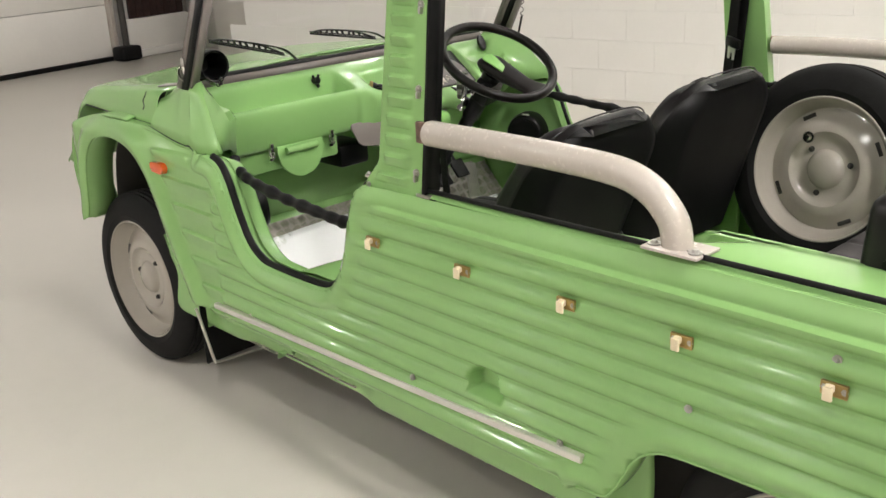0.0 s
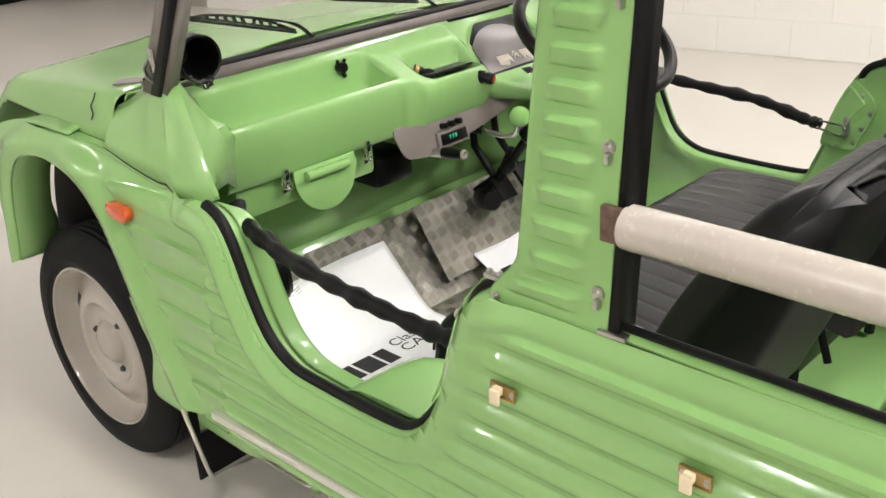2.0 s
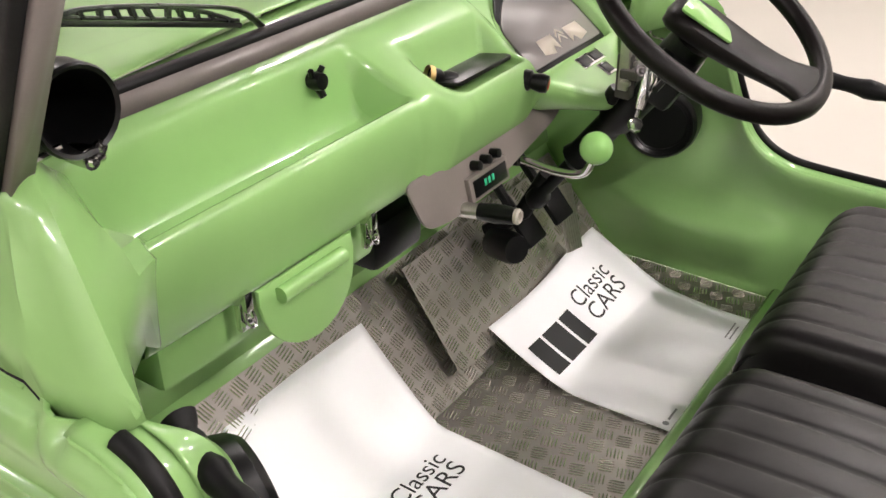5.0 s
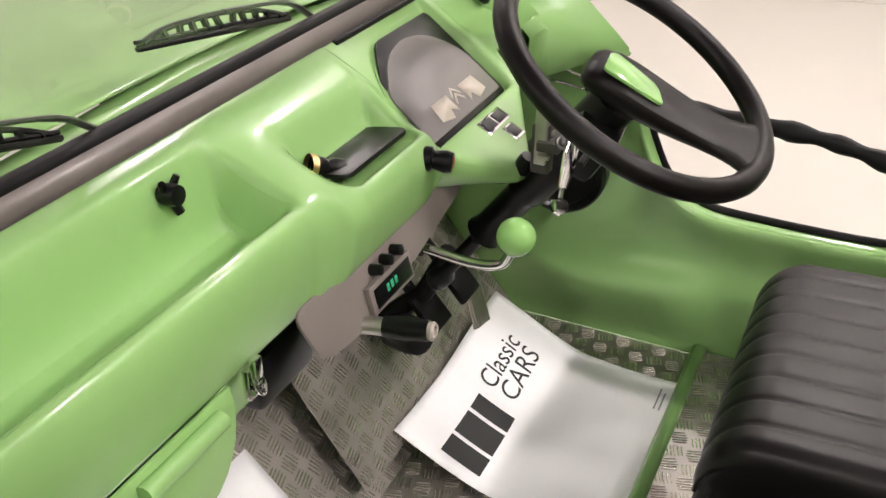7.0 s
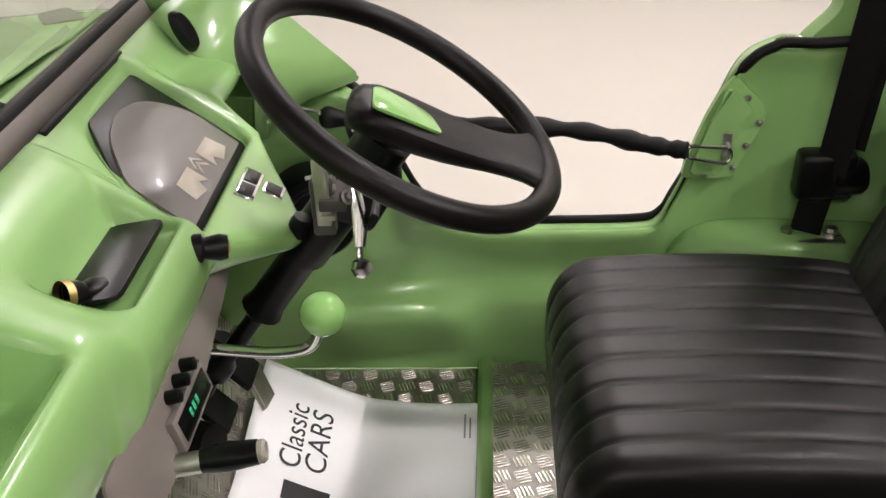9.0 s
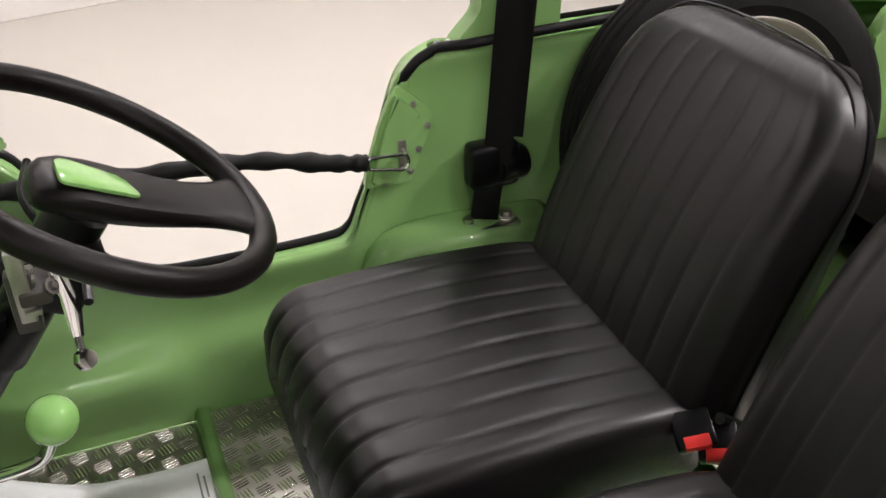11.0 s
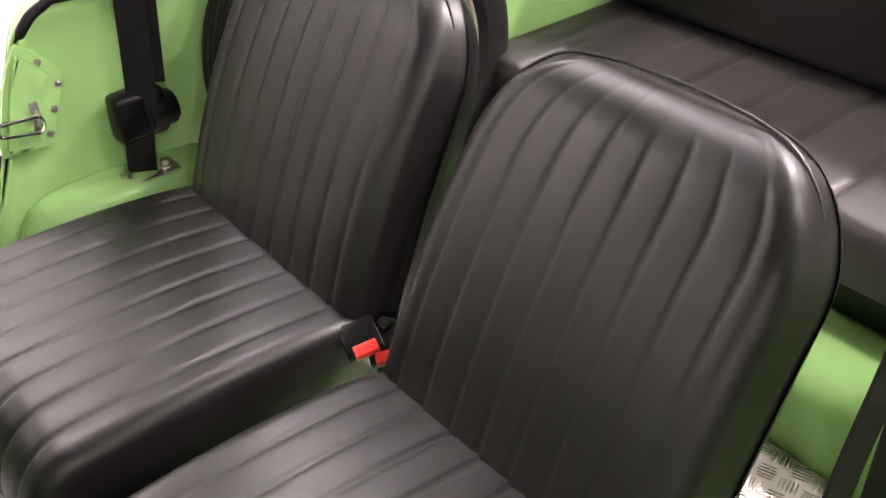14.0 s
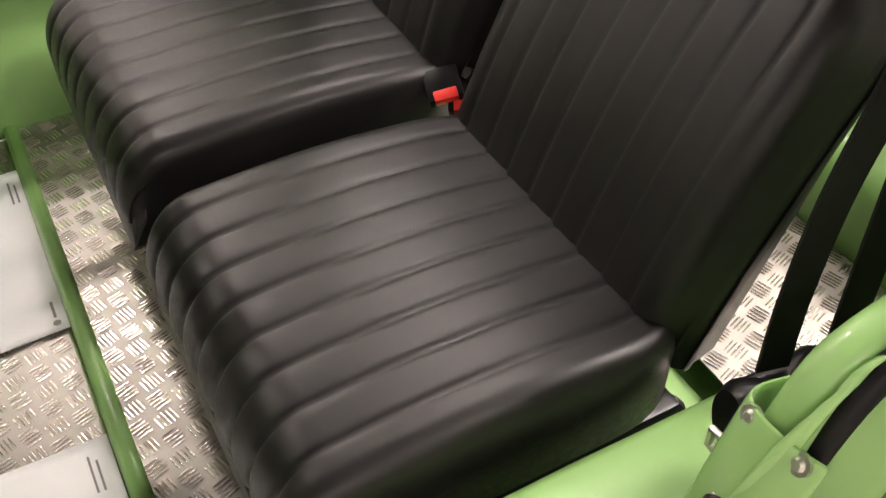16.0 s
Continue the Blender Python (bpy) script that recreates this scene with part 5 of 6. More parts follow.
def side_bar(s):
    bm = bmesh.new()
    tube(bm, smooth_path([(s * 0.704, -1.478, 0.984), (s * 0.712, -1.70, 0.988), (s * 0.712, -1.93, 0.985), (s * 0.712, -2.02, 0.966), (s * 0.712, -2.073, 0.920), (s * 0.712, -2.088, 0.868)], 6), 0.027, 18)
    b = part("side_rail", bm, TUBE, car, "bent grey painted steel side rail")
    bm = bmesh.new()
    box(bm, (s * 0.712 - 0.036, -2.145, 0.868), (s * 0.712 + 0.036, -2.035, 0.8735), 0.0015)
    part("foot_plate", bm, TUBE, b, "grey painted foot plate with bolts")
    for y in (-2.050, -2.130):
        bm = bmesh.new()
        bolt(bm, (s * 0.712 - 0.015, y, 0.8735), (0, 0, 1), 0.008, 0.008)
        part("foot_bolt", bm, STEEL, b)


for s in (-1, 1):
    side_bar(s)

# ---------------------------------------------------------------- wheels
def wheel(parent, m, top=True):
    """Tyre, pressed steel rim with hub dome, slots and bolts; its axis is z, the outer face up."""
    name = "wheel"
    bm = bmesh.new()
    prof = [(0.196, -0.052), (0.205, -0.060), (0.235, -0.066), (0.268, -0.060), (0.286, -0.046), (0.2925, -0.034)]
    for g in (-0.024, -0.004, 0.016):
        prof += [(0.2945, g - 0.006), (0.2945, g + 0.004), (0.289, g + 0.006), (0.289, g + 0.011)]
    prof += [(0.2925, 0.034), (0.286, 0.046), (0.268, 0.060), (0.235, 0.066), (0.222, 0.067), (0.219, 0.0655), (0.205, 0.060), (0.196, 0.052), (0.185, 0.03), (0.185, -0.03)]
    lathe(bm, prof, m, 72, True)
    w = part(name, bm, TYRE, parent, "black tyre on a cream grey steel rim", 30)
    bm = bmesh.new()
    lathe(bm, [(0.2005, 0.053), (0.2035, 0.056), (0.2045, 0.060), (0.202, 0.063), (0.198, 0.061), (0.194, 0.050), (0.186, 0.040), (0.180, 0.020), (0.172, 0.012), (0.150, 0.018), (0.136, 0.030), (0.120, 0.037), (0.106, 0.037), (0.098, 0.030), (0.088, 0.022),
               (0.070, 0.020), (0.056, 0.024), (0.050, 0.034), (0.040, 0.042), (0.022, 0.047), (0, 0.048)], m, 56)
    lathe(bm, [(0.2005, -0.053), (0.2035, -0.058), (0.198, -0.061), (0.186, -0.040), (0.178, 0.010)], m, 40)
    r = part("rim", bm, RIM, w, "cream grey painted pressed steel rim", 35)
    for k in range(3):
        bm = bmesh.new()
        a = 2 * math.pi * k / 3 + 0.5
        lathe(bm, [(0, 0.010), (0.006, 0.009), (0.0075, 0.003), (0.009, 0.002), (0.009, 0)], m @ pose(0.072 * math.cos(a), 0.072 * math.sin(a), 0.020), 8)
        part("wheel_nut", bm, CHASSIS, w)
    for k in range(4):
        bm = bmesh.new()
        a = 2 * math.pi * k / 4 + 0.2
        box(bm, (-0.006, -0.02, -0.001), (0.006, 0.02, 0.0015), 0.001, m @ pose(0.158 * math.cos(a), 0.158 * math.sin(a), 0.0165, 0, 0, math.degrees(a)))
        part("rim_slot", bm, CHASSIS, w)
    return w


for x, y in ((-0.645, 0.0), (0.645, 0.0), (-0.645, -2.37), (0.645, -2.37)):
    wheel(car, frame_at((x, y, 0.292), (math.copysign(1, x), -0.02 if y == 0 else 0, 0), (0, 0.8, 0.6)))


def mudflap(s):
    bm = bmesh.new()
    box(bm, (min(s * 0.733, s * 0.43), -0.434, 0.128), (max(s * 0.733, s * 0.43), -0.428, 0.238), 0.002)
    box(bm, (min(s * 0.733, s * 0.712), -0.4335, 0.22), (max(s * 0.733, s * 0.712), -0.4285, 0.335), 0.002)
    f = part("mudflap", bm, RUBBER, car, "black rubber mudflap with white wire edge")
    bm = bmesh.new()
    tube(bm, smooth_path([(s * 0.746, -0.437, 0.318), (s * 0.727, -0.437, 0.22), (s * 0.710, -0.437, 0.136), (s * 0.696, -0.437, 0.125), (s * 0.60, -0.437, 0.118), (s * 0.45, -0.437, 0.110)], 4), 0.005, 8)
    part("edge_wire", bm, TRIM, f, "white edge wire")


for s in (-1, 1):
    mudflap(s)


# ---------------------------------------------------------------- seats
def ring_loft(bm, rings):
    return loft(bm, rings, True, True)


def pleat(u, n):
    """Flat sewn pleats across a width: 0 at the narrow seams, 1 between."""
    t = u * n
    f = abs(t - round(t))
    return 1 - 0.75 * math.exp(-(f / 0.07) ** 1.4) - 0.25 * (1 - min(1.0, f * 2)) ** 2


def front_seat(name, x0, x1, label):
    seat = thing(name, label, "car seat", "pair of front seats")
    W = x1 - x0
    NP = 9
    nx = NP * 12
    # cushion: rings along its length, front to back
    bm = bmesh.new()
    rings = []
    for k in range(34):
        t = k / 33
        if k <= 12:
            a = math.pi / 2 * k / 12
            y = -0.898 - 0.075 * (1 - math.cos(a))
            top = 0.505 + 0.093 * math.sin(a)
        else:
            q = (k - 12) / 21
            y = lerp(-0.973, -1.395 if x0 > 0 else -1.350, q)
            top = 0.598 + 0.008 * math.sin(math.pi * q) - 0.02 * q * q
        ring = []
        ny, nz = (math.cos(math.pi / 2 * min(1, k / 12)), math.sin(math.pi / 2 * min(1, k / 12)))
        q = max(0.0, (k - 28) / 5)
        inset = 0.045 * (1 - math.sqrt(1 - q * q))
        for i in range(nx + 1):
            u = i / nx
            x = x0 + inset + (W - 2 * inset) * u
            e = max(0.0, abs(u - 0.5) * 2 - 0.88) / 0.12
            dip = 0.026 * (1 - math.sqrt(max(0, 1 - e * e)))
            pl = (0.0025 + 0.0040 * (1 - min(1, k / 14))) * (pleat(u, NP) - 1) * (1 if 0.03 < u < 0.97 else 0)
            off = pl - dip
            ring.append((x, y + off * ny, top + off * nz))
        zb = 0.445
        ring += [(x1 - inset - 0.004, y - 0.002, zb + 0.02), (x1 - inset - 0.02, y, zb), (x0 + inset + 0.02, y, zb), (x0 + inset + 0.004, y - 0.002, zb + 0.02)]
        rings.append(ring)
    ring_loft(bm, rings)
    c = part("cushion", bm, VINYL, seat, "black pleated vinyl cushion", 75)
    # piping along both long edges
    for x in (x0 + 0.004, x1 - 0.004):
        bm = bmesh.new()
        tube(bm, smooth_path([(x, -0.904, 0.505), (x, -0.908, 0.525), (x, -0.925, 0.547), (x, -0.975, 0.565), (x, -1.17, 0.570), (x, -1.29, 0.558)], 5), 0.003, 6)
        part("piping", bm, VINYL, c)
    # base frame on the platform
    bm = bmesh.new()
    for x in (x0 + 0.03, x1 - 0.03):
        tube(bm, smooth_path([(x, -0.96, FZ + 0.03), (x, -0.96, 0.39), (x, -0.98, 0.435), (x, -1.33, 0.435), (x, -1.36, 0.39), (x, -1.36, FZ + 0.03)], 4), 0.012, 8)
    box(bm, (x0 + 0.015, -1.36, 0.405), (x1 - 0.015, -0.93, 0.448), 0.006)
    box(bm, (x0 + 0.035, -1.34, 0.31), (x1 - 0.035, -0.95, 0.41), 0.01)
    part("seat_frame", bm, PLASTIC, seat, "black steel seat frame")
    # backrest: rings up its lean
    bm = bmesh.new()
    if x0 < 0:
        x0 += 0.020
        base, topp = Vector((0, -1.338, 0.52)), Vector((0, -1.572, 0.938))
    else:
        x1 -= 0.004
        base, topp = Vector((0, -1.368, 0.52)), Vector((0, -1.572, 0.958))
    d = (topp - base).normalized()
    nrm = Vector((0, -d.z, d.y))
    nrm = nrm if nrm.y > 0 else -nrm
    L = (topp - base).length
    rings, cover = [], []
    H = 30
    for k in range(H + 1):
        t = k / H
        v = L * (1 - (1 - t) ** 1.5)
        e = max(0.0, (v - (L - 0.13)) / 0.13)
        e = min(e, 0.999)
        shrink = 0.12 * (1 - math.sqrt(max(0, 1 - e * e)))
        e2 = min(0.998, max(0.0, (v - (L - 0.07)) / 0.07))
        depth = 0.045 * math.sqrt(1 - e2 * e2)
        a0, a1 = x0 + 0.004 + shrink + 0.006 * t, x1 - 0.004 - shrink + 0.006 * t
        belly = 0.028 * math.sin(math.pi * min(1, v / L * 0.9 + 0.1))
        cpt = base + d * v
        ring = []
        for i in range(nx + 1):
            u = i / nx
            x = lerp(a0, a1, u)
            q = max(0.0, abs(u - 0.5) * 2 - 0.82) / 0.18
            dip = 0.04 * (1 - math.sqrt(max(0, 1 - q * q)))
            pl = 0.0028 * (pleat(u, NP) - 1) * (1 if 0.03 < u < 0.97 else 0) * (1 - 0.8 * e)
            p = cpt + nrm * (depth + belly + pl - dip)
            ring.append((x, p.y, p.z))
        rear = lerp(0.100, 0.036, v / L) * math.sqrt(1 - e2 * e2) + 0.003
        back, rim = [], []
        for i in range(nx, -1, -6):
            u = i / nx
            q = max(0.0, abs(u - 0.5) * 2 - 0.80) / 0.20
            p = cpt - nrm * (rear * (0.3 + 0.7 * math.sqrt(max(0, 1 - q * q))))
            back.append((lerp(a0, a1, u), p.y, p.z))
        for a, c, side in ((ring[nx], back[0], 1), (back[-1], ring[0], -1)):
            bulge = [Vector(a).lerp(Vector(c), f) + Vector((side * 0.010 * math.sin(math.pi * f) * (1 - e), 0, 0)) for f in (0.2, 0.5, 0.8)]
            ring += [tuple(p) for p in bulge] + (back if side > 0 else [])
            rim = rim + bulge[1:] + [Vector(p) for p in back] if side > 0 else rim + bulge[:2]
        cover.append([p + (p - cpt - Vector(((a0 + a1) / 2, 0, 0))).normalized() * 0.0025 for p in rim])
        rings.append(ring)
    rr = [[bm.verts.new(p) for p in row] for row in rings]
    skin(bm, rr)
    bm.faces.new(rr[0])
    bm.faces.new(rr[-1])
    b = part("backrest", bm, VINYL, seat, "black pleated vinyl backrest", 75)
    bm = bmesh.new()
    loft(bm, cover)
    part("back_cover", bm, RUBBER, b, "dull black cover on the back of the seat", 75)
    # piping round the backrest's edge
    bm = bmesh.new()
    pts = []
    for x, v in ((x1 - 0.002, 0.02), (x1 + 0.002, 0.2), (x1 + 0.004, L - 0.13), (x1 - 0.008, L - 0.065), (x1 - 0.045, L - 0.022), (x1 - 0.10, L - 0.001), ((x0 + x1) / 2 + 0.01, L + 0.006), (x0 + 0.12, L - 0.001), (x0 + 0.065, L - 0.022), (x0 + 0.028, L - 0.065), (x0 + 0.012, L - 0.13), (x0 + 0.004, 0.2), (x0 + 0.002, 0.02)):
        p = base + d * v + nrm * 0.016
        pts.append((x, p.y, p.z))
    tube(bm, smooth_path(pts, 5), 0.0022, 6)
    part("piping", bm, VINYL, b)
    return seat


front_seat("passenger_seat", -0.468, -0.010, "black pleated vinyl front passenger seat")
front_seat("driver_seat", 0.060, 0.530, "black pleated vinyl driver seat beside the spare wheel")


def rear_bench():
    r = thing("rear_bench", "black vinyl rear bench with a green ribbed shell", "car seat")
    bm = bmesh.new()
    rings = []
    n = 144
    for k in range(16):
        a = math.pi / 2 * min(1, k / 6)
        y = -1.96 - 0.03 * (1 - math.cos(a)) - (max(0, k - 6) / 9) * 0.44
        top = 0.570 + 0.045 * math.sin(a)
        ring = []
        for i in range(n + 1):
            u = i / n
            x = lerp(-0.555, 0.555, u)
            e = max(0.0, abs(u - 0.5) * 2 - 0.94) / 0.06
            t = u * 9
            f = abs(t - round(t))
            ring.append((x, y, top - 0.02 * (1 - math.sqrt(max(0, 1 - e * e))) - 0.007 * math.exp(-(f / 0.06) ** 2)))
        ring += [(0.555, y, 0.515), (-0.555, y, 0.515)]
        rings.append(ring)
    ring_loft(bm, rings)
    part("cushion", bm, BENCH, r, "black vinyl bench cushion", 70)
    bm = bmesh.new()
    box(bm, (-0.55, -2.38, FZ - 0.005), (0.55, -2.03, 0.513), 0.01)
    part("bench_box", bm, GREEN, r, "light green bench base")
    bm = bmesh.new()
    loft(bm, [[(x, -1.830, FZ - 0.004), (x, -1.832, 0.400), (x, -1.842, 0.428), (x, -1.868, 0.440), (x, -2.026, 0.446)] for x in (-0.640, -0.2, 0.2, 0.490)])
    part("riser", bm, GREEN, r, "light green step in front of the bench", 60, 0, 0.004)
    bm = bmesh.new()
    box(bm, (-0.54, -2.03, 0.45), (0.54, -1.98, 0.515), 0.008)
    part("bench_rail", bm, PLASTIC, r)
    bm = bmesh.new()
    m = pose(0, -2.365, 0.595, 5, 0, 0)
    box(bm, (-0.598, -0.035, 0.03), (0.555, 0.055, 0.385), 0.03, m, 4)
    # blacker vinyl than the cushion, which puts the backrest's shade into the colour
    part("backrest", bm, VINYL, r, "black vinyl bench backrest", 50)
    bm = bmesh.new()
    rows = []
    for k in range(90):
        x = lerp(-0.605, 0.565, k / 89)
        h = 0.006 * (1 if (k // 3) % 2 else 0)
        rows.append([m @ Vector((x, y - hh, z)) for y, z, hh in ((-0.036, 0.0, h), (-0.05, 0.02, h), (-0.052, 0.35, h), (-0.04, 0.392, 0.3 * h), (-0.01, 0.398, 0))])
    loft(bm, rows)
    part("back_shell", bm, GREEN, r, "light green ribbed back shell", 30, 0, 0.005)
    for s in (-1, 1):
        bm = bmesh.new()
        bolt(bm, m @ Vector((s * 0.575, 0.0, 0.33)), (0, 1, 0), 0.008, 0.006)
        part("pivot_bolt", bm, PLASTIC, r)
        bm = bmesh.new()
        tube(bm, [m @ Vector((s * 0.55, 0, 0.28)), m @ Vector((s * 0.60, 0, 0.28))], 0.012, 10)
        part("pivot", bm, PLASTIC, r)
    return r


rear_bench()

# spare wheel standing behind the driver's seat against the right-hand side
spare = thing("spare_wheel", "spare tyre on a cream grey rim behind the driver's seat", "wheel")
wheel(spare, frame_at((0.580, -1.738, 0.668), (-0.98, 0.06, 0.17), (0, 0.3, 0.95)))
bm = bmesh.new()
bolt(bm, (0.545, -1.686, 0.760), (-1, 0, 0.15), 0.011, 0.012)
part("clamp_bolt", bm, CHROME, spare)
bm = bmesh.new()
box(bm, (0.52, -1.88, 0.29), (0.66, -1.60, 0.412), 0.02)
part("wheel_cradle", bm, GREEN, car, "green spare wheel cradle")


# ---------------------------------------------------------------- belts, cords
def ribbon(bm, pts, width, normal, thick=0.0016, n=6):
    p = smooth_path(pts, n)
    rows = []
    for i, q in enumerate(p):
        d = (p[min(i + 1, len(p) - 1)] - p[max(i - 1, 0)]).normalized()
        nn = Vector(normal)
        w = d.cross(nn).normalized()
        nn = w.cross(d).normalized()
        rows.append([q + w * (width / 2) + nn * thick, q - w * (width / 2) + nn * thick, q - w * (width / 2) - nn * thick, q + w * (width / 2) - nn * thick])
    loft(bm, rows, True, True)


def belt(s, run, lap, reel, plate, tongue, turn):
    """Webbing from the pillar's top to its reel, the lap run beside it, anchor plate with bolts and the hanging tongue."""
    bm = bmesh.new()
    ribbon(bm, run, 0.047 if s > 0 else 0.030, (-s, turn, 0))
    b = part("seat_belt", bm, WEB, car, "black seat belt webbing with retractor")
    bm = bmesh.new()
    ribbon(bm, lap, 0.047 if s > 0 else 0.030, (-s, turn * 0.7, 0))
    part("lap_web", bm, WEB, b)
    if s > 0:
        bm = bmesh.new()
        ribbon(bm, [Vector(p) + Vector((0.010, -0.022, 0)) for p in run[:-1]], 0.047, (-s, turn, 0))
        part("return_web", bm, WEB, b)
    x, y, z = reel
    bm = bmesh.new()
    lathe(bm, [(0, 0.024), (0.026, 0.022), (0.034, 0.012), (0.036, 0.0), (0.036, -0.02), (0.030, -0.03), (0, -0.032)], frame_at((x, y + 0.035, z), (-0.3 * s, 1, 0.15)), 24)
    lathe(bm, [(0, 0.024), (0.022, 0.022), (0.030, 0.012), (0.031, -0.03), (0.026, -0.045), (0, -0.046)], frame_at((x, y - 0.035, z + 0.006), (-0.3 * s, -1, 0.1)), 24)
    if s > 0:
        bm.free()
        bm = bmesh.new()
        lathe(bm, [(0, 0.022), (0.024, 0.020), (0.030, 0.012), (0.031, -0.03), (0, -0.04)], frame_at((x, y - 0.038, z - 0.004), (0, -1, 0.05)), 24)
        box(bm, (x - 0.022, y - 0.040, z - 0.040), (x + 0.022, y + 0.050, z + 0.042), 0.012, None, 3)
    else:
        box(bm, (x - 0.026, y - 0.045, z - 0.01), (x + 0.026, y + 0.045, z + 0.030), 0.010, None, 3)
    part("retractor", bm, PLASTIC, b, "black belt retractor housing")
    x, y, z = plate
    bm = bmesh.new()
    box(bm, (x - 0.025, y - 0.052, z - 0.005), (x + 0.025, y + 0.052, z), 0.001)
    part("anchor_plate", bm, STEEL, b, "steel anchor plate")
    for q in (-0.036, 0.036):
        bm = bmesh.new()
        lathe(bm, [(0, 0.012), (0.009, 0.012), (0.009, 0.004), (0.014, 0.003), (0.014, 0)], frame_at((x, y + q, z), (0, 0, 1), (1, 0, 0)), 6)
        part("anchor_bolt", bm, STEEL, b)
    bm = bmesh.new()
    m = frame_at(tongue, (-s, turn, 0), (0, 0.9, 0.1))
    box(bm, (-0.034, -0.014, -0.006), (0.034, 0.014, 0.008), 0.004, m)
    t = part("tongue", bm, PLASTIC, b, "black tongue with bright plate")
    bm = bmesh.new()
    prism(bm, rounded([(-0.020, -0.01), (0.020, -0.01), (0.016, -0.050), (0.007, -0.050), (0.005, -0.03), (-0.005, -0.03), (-0.007, -0.050), (-0.016, -0.050)], 0.003), 0.003, m @ pose(0, 0, 0.002, 0, 0, 180 if s > 0 else 0))
    part("tongue_plate", bm, TRIM, t)


belt(1, [(0.635, -1.40, 1.55), (0.64, -1.385, 1.2), (0.645, -1.365, 0.95), (0.648, -1.345, 0.70), (0.653, -1.338, 0.63)],
     [(0.652, -1.338, 0.66), (0.655, -1.330, 0.62), (0.657, -1.325, 0.58), (0.657, -1.322, 0.552)], (0.668, -1.345, 0.65), (0.657, -1.328, 0.548), (0.622, -1.390, 0.995), 0.5)
belt(-1, [(-0.635, -1.50, 1.55), (-0.605, -1.41, 1.20), (-0.587, -1.368, 1.05), (-0.58, -1.382, 0.90), (-0.58, -1.386, 0.74), (-0.59, -1.375, 0.64), (-0.60, -1.365, 0.57)],
     [(-0.586, -1.340, 1.045), (-0.582, -1.330, 0.955), (-0.58, -1.312, 0.86), (-0.58, -1.305, 0.76), (-0.585, -1.30, 0.69)], (-0.600, -1.310, 0.655), (-0.62, -1.37, 0.553), (-0.586, -1.335, 1.045), -0.3)


def buckles():
    bm = bmesh.new()
    tube(bm, [(0.03, -1.45, 0.45), (0.045, -1.41, 0.55), (0.04, -1.365, 0.585)], 0.008, 8)
    b = part("belt_buckle", bm, PLASTIC, car, "pair of black belt buckles with red buttons")
    for p, a in (((0.048, -1.334, 0.570), 20), ((0.026, -1.356, 0.560), 8)):
        m = frame_at(p, (-0.30, 0.28, 0.91), (0.58, 0.82, 0)) @ pose(0, 0, 0, 0, 0, a)
        bm = bmesh.new()
        box(bm, (-0.024, -0.026, -0.012), (0.024, 0.024, 0.008), 0.004, m)
        part("housing", bm, PLASTIC, b)
        bm = bmesh.new()
        box(bm, (-0.016, 0.010, -0.004), (0.016, 0.0265, 0.0095), 0.002, m)
        part("red_button", bm, RED, b, "red release button")
    return b


buckles()


def door_cord(s, pts, name, label):
    t = thing(name, label, "door cord", "door cords")
    p = smooth_path(pts, 14)
    rnd = random.Random(3 + s)
    radii = []
    for i in range(len(p)):
        radii.append(0.0135 * (1 + 0.14 * math.sin(i * 0.9) + 0.18 * max(0, math.sin(i * 0.37 + 1)) * rnd.uniform(0.6, 1.3)))
    radii[0] = radii[-1] = 0.010
    bm = bmesh.new()
    tube(bm, p, radii, 14)
    part("sleeve", bm, RUBBER, t, "wrinkled black sleeve", 60)
    for e, f in ((p[0], p[1]), (p[-1], p[-2]))[0 if s > 0 else 1:]:
        d = (e - f).normalized()
        m = frame_at(e + d * 0.03, (s * -1, 0, 0.15), d)
        bm = bmesh.new()
        loop = rounded([(-0.034, -0.009), (0.03, -0.013), (0.036, 0.0), (0.03, 0.013), (-0.034, 0.009)], 0.01)
        tube(bm, [m @ Vector((x, y, 0)) for x, y in loop], 0.003, 8, True)
        part("snap_hook", bm, CHROME, t, "chrome snap hook")
    return t


door_cord(-1, [(-0.652, -0.600, 0.786), (-0.668, -0.65, 0.764), (-0.686, -0.75, 0.750), (-0.697, -0.90, 0.738), (-0.695, -1.02, 0.728), (-0.684, -1.12, 0.716), (-0.672, -1.17, 0.71)], "door_cord", "wrinkled black sleeved cord across the passenger door opening")
door_cord(1, [(0.640, -0.555, 0.775), (0.66, -0.66, 0.755), (0.68, -0.80, 0.738), (0.685, -0.95, 0.725), (0.674, -1.07, 0.702), (0.662, -1.125, 0.697)], "door_cord", "wrinkled black sleeved cord across the driver door opening")


